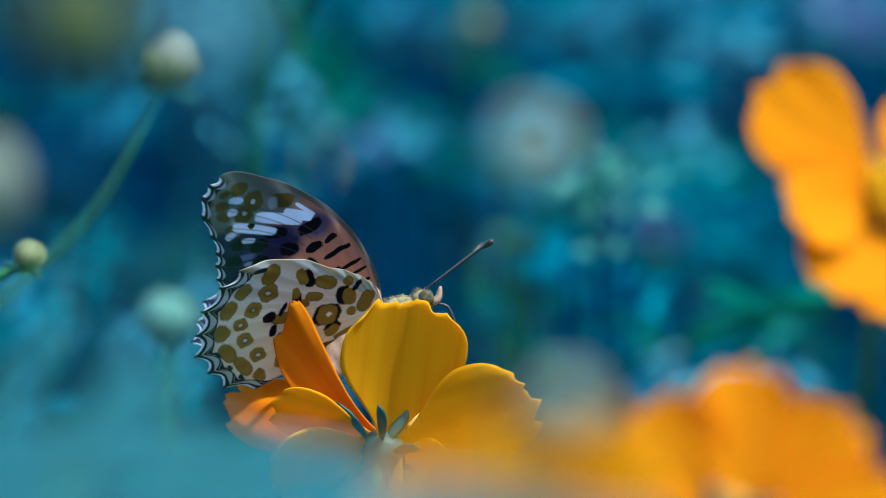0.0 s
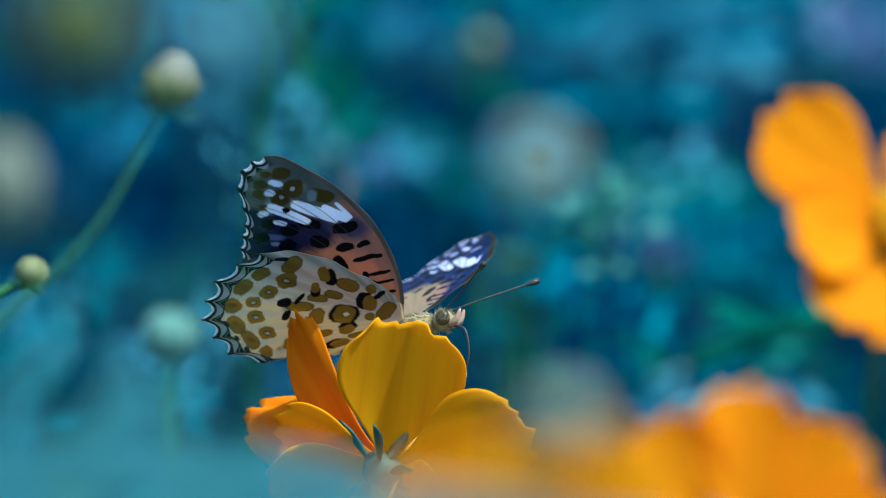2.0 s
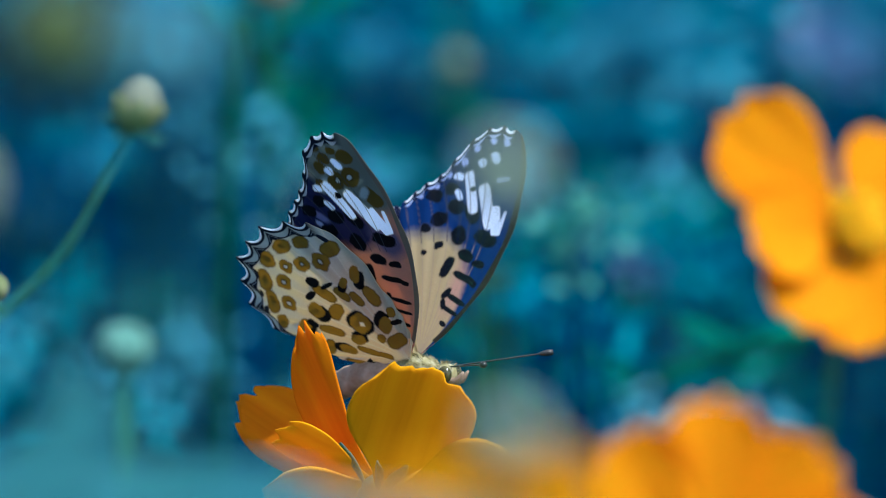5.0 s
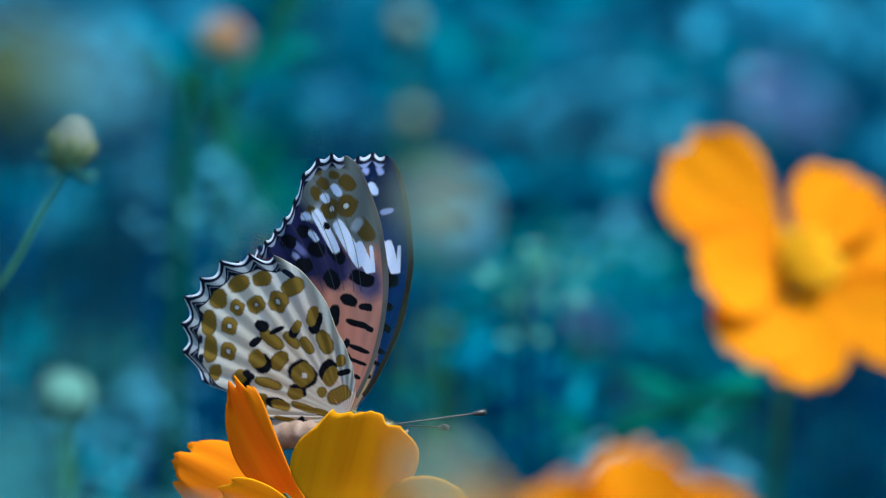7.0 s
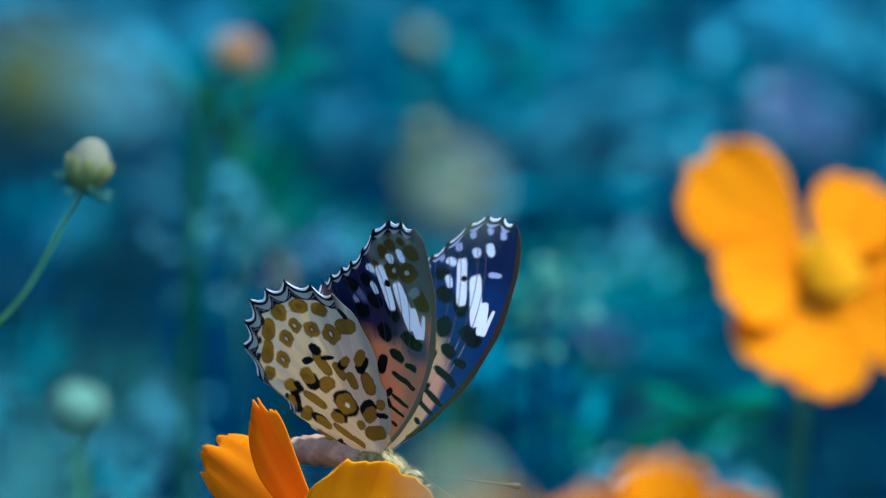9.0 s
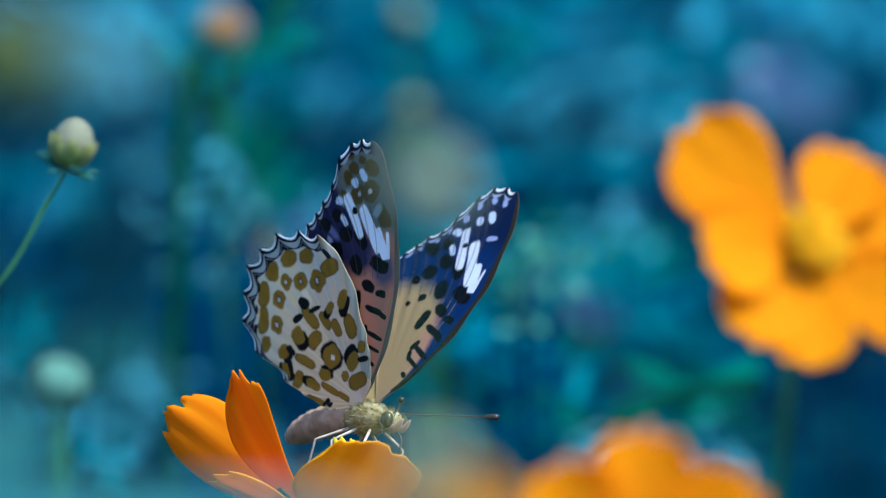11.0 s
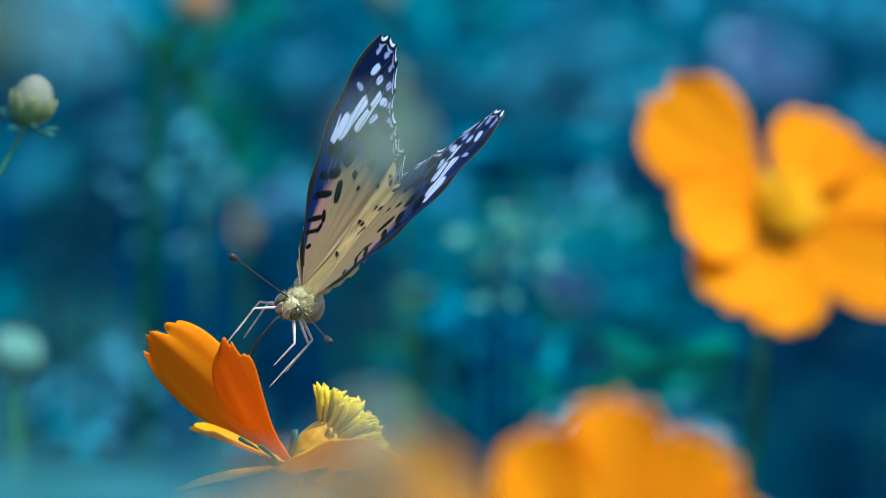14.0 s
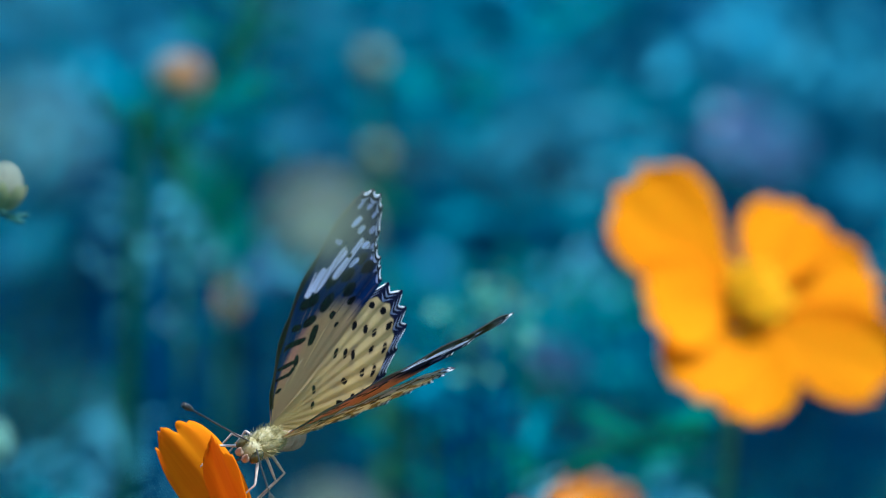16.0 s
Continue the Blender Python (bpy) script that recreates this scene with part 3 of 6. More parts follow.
edge_bud = bud("flower_bud", "pale bud very near, out of focus", (-0.0414, -0.3900, 0.6845), 5.5, DULL_BUD, (-0.0507, -0.4018, -0.0500), "buds near the lens", (0, 0, 1), 1.5, seed=12, stem_r=0.25, grow=0.2)
low_bud_right = bud("flower_bud", "pale green bud very near the lens, out of focus", (0.0093, -0.5019, 0.6787), 4.4, NEAR_BUD, (0.0102, -0.4797, -0.0500), "buds near the lens", (0, 0, 1), 1.0, seed=13, ruff=False, stem_r=0.25, grow=0.2)

haze_bud = bud("flower_bud", "pale green bud close to the lens, out of focus", (-0.0144, -0.5477, 0.7122), 5.5, HAZE_BUD, (-0.0184, -0.5404, -0.0500), "buds near the lens", (0, 0, 1), 1.1, seed=14, stem_r=0.25, grow=0.2, ruff=False)

def long_stem(points, r, label):
    v, f = tube(arc(points, 40), [r * MM] * 40, 8)
    root = points[-1]
    plant = thing("cosmos_plant", label, "plant", root)
    part("stem", [Vector(p) - Vector(root) for p in v], f, STEM_DARK, plant)
    line = arc([Vector(p) - Vector(root) for p in points], 40)
    for i in (5, 12, 19, 26):
        for s in (-1, 1):
            lv, lf = petal_sheet(16, 2.2, -0.2, 0.3, 1, i, 0.0, 8, 5, 0.3)
            part("leaf", lv, lf, GREEN_LEAF, plant, m=Matrix.Translation(line[i]) @ frame_to((0.8 * s, 0.3, 0.5), (0, -0.5, 1)))


long_stem([(0.0787, 0.3896, 0.5551), (0.0604, 0.4384, 0.5431), (0.0382, 0.4867, 0.5273), (0.0220, 0.5352, 0.5134), (0.0145, 0.5337, 0.5023), (0.0127, 0.6190, -0.0500)], 0.7, "slanting dark green flower stem among the leaves")
long_stem([(0.0814, 0.4388, 0.5460), (0.0612, 0.4579, 0.5378), (0.0414, 0.5159, 0.5196), (0.0270, 0.5344, 0.5072), (0.0220, 0.5324, 0.4936), (0.0220, 0.6190, -0.0500)], 0.6, "thin slanting green flower stem among the leaves")
long_stem([(-0.0213, 0.8488, 0.5892), (-0.0258, 0.8447, 0.5598), (-0.0295, 0.8416, 0.5378), (-0.0310, 0.8371, 0.5055), (-0.0332, 0.8148, -0.0500)], 1.3, "upright dark green stem among the leaves")

long_stem([(-0.0102, 0.5519, 0.6426), (-0.0152, 0.5498, 0.6252), (-0.0227, 0.5480, 0.6091), (-0.0328, 0.5460, 0.5917), (-0.0428, 0.5406, 0.5459), (-0.0529, 0.6272, -0.0500)], 1.6, "dark green stem curving up among the leaves")

# leaves close to the lens
low_leaf = blade_leaf("cosmos_leaf", "blue-green cut leaf close to the lens", HAZE_LEAF, [
    [(-0.0489, -0.4537, 0.6621), (-0.0367, -0.4534, 0.6644), (-0.0227, -0.4532, 0.6657), (-0.0067, -0.4534, 0.6639)],
    [(-0.0489, -0.4537, 0.6621), (-0.0376, -0.4530, 0.6672), (-0.0273, -0.4528, 0.6686), (-0.0166, -0.4529, 0.6679)],
    [(-0.0489, -0.4537, 0.6621), (-0.0320, -0.4538, 0.6614), (-0.0170, -0.4537, 0.6621), (0.0017, -0.4537, 0.6618)]], 1.7)
veil = blade_leaf("cosmos_leaf", "pale cut leaf very near the lens", HAZE_LEAF, [
    [(-0.0317, -0.5319, 0.6773), (-0.0155, -0.5317, 0.6796), (-0.0025, -0.5317, 0.6803), (0.0089, -0.5319, 0.6793)],
    [(-0.0317, -0.5319, 0.6773), (-0.0138, -0.5319, 0.6779), (-0.0001, -0.5320, 0.6785), (0.0154, -0.5321, 0.6783)]], 2.2)
blade_leaf("cosmos_leaf", "thin pale leaf low beside the flower", PALE_LEAF, [
    [(-0.0660, -0.0700, 0.5965), (-0.0560, -0.0700, 0.5956), (-0.0475, -0.0700, 0.5945), (-0.0382, -0.0700, 0.5929)]], 1.3)
blade_leaf("cosmos_leaf", "pale blue-green cut leaf low before the flower, out of focus", HAZE_LEAF, [
    [(-0.0307, -0.3800, 0.6481), (-0.0228, -0.3800, 0.6533), (-0.0155, -0.3800, 0.6546), (-0.0076, -0.3800, 0.6539)],
    [(-0.0307, -0.3800, 0.6481), (-0.0197, -0.3800, 0.6510), (-0.0108, -0.3800, 0.6519), (-0.0013, -0.3800, 0.6513)]], 2.0)
blade_leaf("cosmos_leaf", "soft blue-green cut leaf below the bud, out of focus", HAZE_LEAF, [
    [(-0.0441, -0.4000, 0.6512), (-0.0404, -0.4000, 0.6585), (-0.0378, -0.4000, 0.6647), (-0.0342, -0.4000, 0.6698)],
    [(-0.0441, -0.4000, 0.6512), (-0.0374, -0.4000, 0.6564), (-0.0317, -0.4000, 0.6605), (-0.0264, -0.4000, 0.6649)],
    [(-0.0441, -0.4000, 0.6512), (-0.0349, -0.4000, 0.6538), (-0.0282, -0.4000, 0.6564), (-0.0226, -0.4000, 0.6585)]], 2.6)
blade_leaf("cosmos_leaf", "blue-green cut leaf near the ground, out of focus", HAZE_LEAF, [
    [(-0.0343, -0.4000, 0.6548), (-0.0312, -0.4000, 0.6599), (-0.0292, -0.4000, 0.6641), (-0.0281, -0.4000, 0.6679)],
    [(-0.0343, -0.4000, 0.6548), (-0.0297, -0.4000, 0.6584), (-0.0266, -0.4000, 0.6620), (-0.0236, -0.4000, 0.6651)]], 2.6)

# ---- orange flowers ----
def flower_plant(name, label, where, petals, axis, mat, foot, group, seed, florets, disc_r=5.0, rise=0.0, heart=None):
    where = Vector(where)
    plant = thing(name, label, "flower", (where.x, where.y, 0), group)
    head = flower_head(plant, petals, axis, mat, "flower_head", disc_r, 8.0, seed, florets, Matrix.Translation((0, 0, where.z)), rise, heart)
    f = Vector(foot) - Vector((where.x, where.y, 0))
    stem = stem_to_ground(plant, Vector((0, 0, where.z)) - Vector(axis).normalized() * 2 * MM, f, 1.1, 10, seed=seed)
    return plant, head, stem


rfl, _, _ = flower_plant("cosmos_flower", "open orange cosmos flower with a yellow disc among the leaves", (0.0857, 0.3820, 0.5782), [
    ((-0.0238, -0.004, 0.0233), 23, (0.2, -1, 0.4), 0.02, 0.08),
    ((0.0112, 0.008, 0.0178), 20, (-0.2, -1, 0.4), -0.05, 0.2),
    ((0.0252, 0.004, 0.0023), 22, (0, -0.9, 0.4), 0.0, 0.15),
    ((0.0272, -0.006, -0.0132), 21, (0, -1, 0.3), 0.0, 0.15),
    ((0.0006, -0.014, -0.0216), 17, (0, -1, 0), 0.05, 0.2),
    ((-0.0132, -0.013, -0.0156), 20, (0, -1, 0.1), 0.05, 0.2),
    ((-0.0205, -0.011, 0.0014), 22, (0, -1, 0.4), 0.05, 0.2)],
    (0.42, -0.66, 0.62), ORANGE_FAR, (0.0753, 0.5311, -0.0500), "orange cosmos flowers", 21, 110, 5.6, 0.0, SUN_TONE)
ffl, _, _ = flower_plant("cosmos_flower", "orange cosmos flower near the lens, out of focus", (0.0310, -0.2867, 0.6291), [
    ((0.0012, 0.003, 0.0178), 11, (0, -1, 0.2), 0.0, 0.2),
    ((-0.0070, 0.000, 0.0145), 11, (0.2, -1, 0.2), 0.05, 0.2),
    ((0.0122, 0.002, 0.0122), 11, (-0.2, -1, 0.2), 0.05, 0.2),
    ((0.0175, -0.003, 0.003), 11, (0, -1, 0.4), 0.05, 0.2),
    ((-0.015, -0.003, 0.003), 11, (0, -1, 0.4), 0.05, 0.2),
    ((0.0, -0.012, -0.008), 12, (0, -1, 0.4), 0.05, 0.2)],
    (0, 0.3, 0.9), ORANGE_FAR, (0.0330, -0.2441, -0.0500), "orange cosmos flowers", 22, 0, 4.5)
nfl, _, _ = flower_plant("cosmos_flower", "orange cosmos flower very near, blurred to a haze", (0.0054, -0.4543, 0.6581), [
    ((0.0015, 0.0, 0.0104), 12, (0, -1, 0.2), 0.0, 0.2),
    ((-0.0085, 0.0, 0.0080), 11.5, (0, -1, 0.2), 0.0, 0.2),
    ((0.0100, 0.0, 0.0098), 11, (0, -1, 0.2), 0.0, 0.2),
    ((0.012, -0.002, 0.002), 11.5, (0, -1, 0.3), 0.0, 0.2),
    ((-0.012, -0.002, 0.001), 11.5, (0, -1, 0.3), 0.0, 0.2)],
    (0, 0.3, 0.9), ORANGE, (0.0071, -0.4421, -0.0500), "orange cosmos flowers", 23, 0, 3.0)

# the flower that carries the butterfly
MAIN_AXIS = (0.418, 0.735, 0.533)
mfl, main_head, main_stem = flower_plant("cosmos_flower", "orange cosmos flower with upright petals, seen from behind", (0, 0, 0), [
    ((0.0036, -0.0060, 0.0219), 19.5, (-0.38, 0.86, 0.30), -0.02, -0.20),
    ((-0.0170, 0.0024, 0.0196), 9.2, (0.30, 0.93, 0.10), 0.03, -0.15, 0.35, DEEP_ORANGE, 0.11),
    ((-0.0258, 0.0114, 0.0040), 11.0, (0.15, 0.86, -0.42), 0.02, 0.18, 0.0, DEEP_ORANGE),
    ((-0.0165, -0.0034, 0.0034), 11.0, MAIN_AXIS, 0.06, 0.20),
    ((-0.0145, -0.0085, -0.0060), 14, MAIN_AXIS, 0.05, 0.15),
    ((-0.0020, -0.0120, -0.0115), 15, MAIN_AXIS, 0, 0.15),
    ((0.0115, -0.0102, -0.0060), 15, MAIN_AXIS, 0, 0.15),
    ((0.0208, -0.0030, 0.0092), 15.0, MAIN_AXIS, 0, 0.2),
    ], MAIN_AXIS, ORANGE, (-0.03, -0.02, -0.65), "orange cosmos flowers", 24, 120, 5.0, 5.5)
mfl.location = (-0.0112, -0.0040, 0)


# ---- the butterfly ----
FORE = [(60.0, 3.0), (65.6, 9.0), (69.8, 14.4), (73.4, 18.6), (76.6, 22.6), (80.4, 26.6), (85.2, 32.0), (89.6, 36.6), (92.6, 38.4), (95.2, 38.9), (97.4, 38.8), (99.6, 38.3), (101.8, 37.4),
        (104.0, 35.8), (106.0, 33.8), (108.2, 32.0), (111.5, 30.4), (116.5, 29.0), (121.0, 27.8), (124.5, 25.4), (127.0, 18.0), (131.0, 7.5), (134.0, 2.5)]
HIND = [(66.0, 3.0), (79.5, 6.6), (94.0, 12.4), (99.2, 17.4), (104.4, 21.4), (109.1, 24.2), (113.5, 26.2), (120.3, 28.2), (129.0, 29.9), (137.0, 30.1), (144.2, 30.2),
        (151.0, 28.6), (159.5, 26.7), (167.0, 22.8), (170.5, 18.5), (175.0, 15.9), (182.0, 11.4), (195.0, 7.0), (225.0, 3.0)]
FORE_TIPS = (93.0, 96.2, 99.6, 103.4, 107.2, 111.0, 115.0, 119.0, 123.0)
HIND_TIPS = (113.5, 120.3, 129.0, 137.0, 144.2, 151.5, 159.5, 167.5, 175.0)


def outline(ctrl, n):
    a = np.array([c[0] for c in ctrl])
    r = np.array([c[1] for c in ctrl])
    t = np.linspace(0, len(ctrl) - 1, n * 4)
    k = np.clip(t.astype(int), 0, len(ctrl) - 2)
    s = t - k
    pad = lambda q: np.concatenate([[2 * q[0] - q[1]], q, [2 * q[-1] - q[-2]]])
    pa, pr = pad(a), pad(r)
    cr = lambda p: 0.5 * (2 * p[k + 1] + (p[k + 2] - p[k]) * s + (2 * p[k] - 5 * p[k + 1] + 4 * p[k + 2] - p[k + 3]) * s ** 2 + (3 * p[k + 1] - p[k] - 3 * p[k + 2] + p[k + 3]) * s ** 3)
    x, y = cr(pr) * np.cos(np.radians(cr(pa))), cr(pr) * np.sin(np.radians(cr(pa)))
    d = np.concatenate([[0], np.cumsum(np.hypot(np.diff(x), np.diff(y)))])
    e = np.linspace(0, d[-1], n)
    return np.interp(e, d, x), np.interp(e, d, y)


class Coat:
    """Colours laid one over another on the points of a wing."""

    def __init__(self, f, o, rho, base):
        self.f, self.o, self.rho = f, o, rho
        self.wob = 0.16 * np.sin(2.9 * f + 1.3 * o) + 0.12 * np.sin(5.1 * o - 2.2 * f) + 0.08 * np.sin(9 * f + 7 * o) + 0.07 * np.sin(14 * f - 11 * o)
        self.reach = np.hypot(f, o)
        th = np.degrees(np.arctan2(o, f))
        self.th = np.where(th < -60, th + 360, th)
        self.c = np.empty(f.shape + (3,))
        self.c[:] = base

    def lay(self, mask, colour):
        m = np.clip(mask, 0, 1)[..., None]
        self.c = self.c * (1 - m) + np.array(colour) * m

    def dist(self, x, y, a, b, turn, power=2.6):
        c, s = math.cos(radians(turn)), math.sin(radians(turn))
        u, v = self.f - x, self.o - y
        p, q = (u * c + v * s) / a, (-u * s + v * c) / b
        return (np.abs(p) ** power + np.abs(q) ** power) ** (1 / power)

    def spot(self, x, y, a, b, turn, colour, soft=0.16, power=2.6):
        d = self.dist(x, y, a, b, turn, power) + self.wob * 0.40 / max(a, b)
        self.lay((1 - d) / soft + 0.5, colour)

    def spots(self, rows, colour, soft=0.16, power=2.6, grow=1.0):
        for x, y, a, b, w in rows:
            self.spot(x, y, a * grow, b * grow, w, colour, soft, power)


OL, OLD = (0.27, 0.185, 0.028), (0.12, 0.085, 0.018)
CREAM, WHITE, INK = (0.72, 0.69, 0.59), (0.80, 0.88, 0.97), (0.004, 0.006, 0.011)
NAVY, SALMON = (0.004, 0.032, 0.15), (0.62, 0.29, 0.215)
RIM_DARK, RIM_WHITE = (0.006, 0.011, 0.030), (0.80, 0.88, 0.94)

# marks of the underside of the hindwing: forward, outward, half length, half width, turn
H_BLOBS = [(-12.3, 20.5, 1.44, 1.09, 19), (-15.9, 19.7, 1.62, 1.18, 27), (-19.2, 17.4, 1.51, 1.36, -86), (-20.7, 13.7, 1.85, 1.08, 85), (-20.6, 9.8, 2.02, 0.99, 85), (-20.0, 6.3, 1.2, 0.9, 80), (-7.7, 19.4, 1.78, 1.27, 31)]
H_EYES = [(-10.0, 17.1, 1.48, 1.38, 68), (-13.4, 16.6, 1.24, 1.20, 40), (-16.3, 16.1, 1.07, 1.03, 48), (-17.6, 13.3, 1.22, 1.13, 73), (-17.9, 9.5, 1.22, 1.13, 74)]
H_OLIVE = [(-11.2, 11.4, 2.07, 0.96, -39), (-8.2, 11.4, 1.54, 0.79, -44), (-5.9, 10.6, 1.43, 0.80, -55), (-3.1, 11.2, 1.84, 1.17, -66), (-10.2, 8.2, 1.65, 1.13, 51), (-3.7, 3.7, 0.76, 0.71, 68),
           (-11.9, 4.8, 2.14, 0.76, -15), (-1.2, 3.3, 1.97, 1.18, 29), (-13.1, 1.9, 1.35, 0.95, 76), (-0.8, 8.4, 0.92, 0.72, 83), (-6.6, 1.3, 2.0, 0.55, -18), (-9.2, -0.7, 1.9, 0.45, -14), (-3.9, 0.6, 1.2, 0.5, -20)]
# olive marks with a black edge: as above, then the way to that edge
H_EDGED = [(-7.4, 13.3, 1.03, 0.70, 61, -0.22, -0.49), (-4.8, 14.9, 1.70, 0.88, 69, 0.31, -0.68), (-13.4, 8.3, 1.42, 1.35, -62, 0.51, -0.44), (-2.4, 6.2, 1.63, 1.14, 61, -0.32, 0.60),
           (-7.8, 3.4, 1.25, 0.96, -7, 0.29, 0.33), (-15.7, 2.8, 1.53, 0.80, -75, 0.59, 0.14), (-16.2, 5.6, 1.35, 1.05, 46, 0.55, -0.15), (-10.2, 1.6, 1.60, 0.80, -13, -0.45, 0.19)]
H_INK = [(-12.6, 13.4, 0.98, 0.77, -14), (-10.4, 12.8, 1.17, 0.34, 26), (-13.7, 11.0, 0.98, 0.51, 38), (-0.3, 6.7, 0.90, 0.42, 16), (-14.9, 5.9, 0.87, 0.43, -29), (-16.9, 3.0, 1.05, 0.27, 79), (-7.3, -0.7, 0.79, 0.34, 41), (-6.5, -1.0, 0.53, 0.27, 29)]
H_BARS = [(-11.0, 22.0, 1.06, 0.43, -20), (-8.4, 21.4, 1.05, 0.43, -30), (-13.7, 22.2, 0.90, 0.42, 7), (-16.0, 21.5, 1.17, 0.42, 25), (-18.4, 19.9, 1.16, 0.42, 35), (-21.1, 18.2, 1.03, 0.44, 64), (-22.0, 14.7, 0.84, 0.45, -89), (-22.1, 11.2, 0.76, 0.36, 85), (-22.1, 8.2, 0.76, 0.36, 85)]
# marks of the forewing
F_OLIVE = [(-5.3, 34.0, 1.05, 0.85, -26), (-3.7, 35.4, 0.90, 0.58, 2), (-1.6, 34.4, 1.38, 1.04, -40), (-6.2, 32.5, 1.09, 0.80, -63), (-4.0, 30.4, 1.60, 1.33, 63), (-1.5, 31.0, 1.69, 1.50, 59), (1.3, 27.8, 2.04, 1.22, -49), (-6.9, 29.9, 0.83, 0.63, -89), (-6.4, 35.6, 0.72, 0.50, 2)]
F_BAND = [(-4.5, 27.0, 3.55, 0.78, -58), (-0.9, 25.5, 3.85, 0.95, -56), (1.5, 23.6, 2.42, 0.76, -64), (2.75, 23.5, 2.0, 0.30, -81)]
F_WHITE = [(-3.2, 33.2, 1.11, 0.61, -49), (-4.9, 31.9, 0.85, 0.62, -51), (-7.7, 28.9, 0.81, 0.60, 3), (-6.4, 26.2, 1.03, 0.50, -43)]
F_INK = [(-7.6, 21.6, 1.36, 1.17, 5), (-5.8, 24.2, 1.32, 1.11, -23), (-10.1, 25.0, 1.27, 1.00, 4), (-7.9, 26.7, 1.09, 1.00, 6), (-2.8, 24.0, 1.87, 1.05, -49), (1.3, 20.5, 1.95, 1.09, -15), (-3.2, 19.9, 1.51, 1.16, -57), (-0.5, 17.1, 1.31, 0.85, -23), (2.1, 16.3, 0.98, 0.58, -5), (-2.6, 14.6, 1.75, 0.81, 86)]
F_BARS = [(1.0, 13.7, 1.86, 0.50, -11), (1.3, 10.0, 1.76, 0.38, -16), (-0.6, 10.6, 0.93, 0.44, 69), (1.1, 8.1, 1.59, 0.30, -16), (-0.3, 8.8, 0.76, 0.36, -55), (1.2, 5.8, 0.53, 0.30, -14), (2.9, 13.1, 0.69, 0.43, -33)]


def veins(coat, lines, colour, width, since=0.0):
    for ang, bend in lines:
        d = np.abs(coat.th - ang - bend * (coat.reach / 25) ** 2) * np.pi / 180 * coat.reach
        coat.lay(((width - d) / 0.12 + 0.5) * (coat.reach > since), colour)


HV = [(112, -3), (117, 1), (123, 4), (130, 6), (138, 8), (147, 8), (157, 7), (167, 4), (176, 2)]
FV = [(81, 9), (85, 8), (89, 9), (94, 8), (100, 7), (107, 6), (114, 4), (121, 1)]


def hind_under(f, o, rho, edge):
    k = Coat(f, o, rho, CREAM)
    k.lay((k.reach - 13) / 9, (0.64, 0.70, 0.70))
    k.lay((97 + k.reach * 0.55 - k.th) / 5 * (k.reach > 4), (0.42, 0.50, 0.50))
    veins(k, HV, (0.74, 0.77, 0.74), 0.12)
    k.spot(-12.2, 14.6, 1.5, 0.6, -40, (0.78, 0.82, 0.84), 0.5)
    k.spots(H_BLOBS, OLD, grow=1.05)
    k.spots(H_BLOBS, OL, 0.3, grow=0.92)
    k.spots(H_OLIVE, OLD, grow=1.02)
    k.spots(H_OLIVE, OL, 0.3, grow=0.88)
    for x, y, a, b, w, dx, dy in H_EDGED:
        k.spot(x + dx * 1.25, y + dy * 1.25, a * 1.05, b * 1.05, w, INK)
        k.spot(x - dx * 0.25, y - dy * 0.25, a * 0.95, b * 0.93, w, OL)
    k.spots(H_INK, INK, grow=1.12)
    k.spots(H_EYES, OLD, grow=1.10)
    k.spots(H_EYES, OL)
    k.spots(H_EYES, OLD, 0.4, grow=0.42)
    k.spots(H_EYES, (0.72, 0.78, 0.80), 0.5, grow=0.24)
    k.spot(-7.0, 6.6, 1.92, 1.74, 42, INK)
    k.spot(-6.2, 6.0, 1.90, 1.72, 42, INK)
    k.spot(-6.6, 6.25, 1.78, 1.60, 42, OL)
    k.spot(-6.4, 6.1, 0.46, 0.42, 0, (0.85, 0.88, 0.85), 0.3)
    k.spots(H_BARS, (0.012, 0.02, 0.045))
    # scalloped border: white fringe, black line, pale crescent, dark wedge at each point
    depth = (1 - rho) * 28 + 0.12 * k.wob
    out = np.clip((k.th - 110) / 4, 0, 1) * np.clip((177 - k.th) / 3, 0, 1) * (k.reach > 15)
    k.lay(out * np.clip((2.9 - 0.9 * edge - depth) / 0.14, 0, 1), RIM_DARK)
    k.lay(out * np.clip((0.16 + 0.36 * edge - np.abs(depth - 1.25)) / 0.12, 0, 1), (0.46, 0.54, 0.58))
    k.lay(out * np.clip((0.10 - np.abs(depth - 1.95)) / 0.1, 0, 1) * (edge < 0.75), (0.40, 0.48, 0.58))
    k.lay(out * np.clip((0.30 + 0.12 * edge - depth) / 0.08, 0, 1) * np.clip((edge - 0.18) / 0.1, 0, 1), RIM_WHITE)
    return k.c


def fore_border(k, rho, edge, since, until, pale):
    depth = (1 - rho) * 34 + 0.12 * k.wob
    out = np.clip((k.th - since) / 2, 0, 1) * np.clip((until - k.th) / 2, 0, 1) * (k.reach > 20)
    k.lay(out * np.clip((1.9 - 0.5 * edge - depth) / 0.2, 0, 1), RIM_DARK)
    k.lay(out * np.clip((0.34 * edge - np.abs(depth - 1.15)) / 0.12, 0, 1), pale)
    k.lay(out * np.clip((0.50 - depth) / 0.1, 0, 1) * np.clip((edge - 0.42) / 0.1, 0, 1), RIM_WHITE)


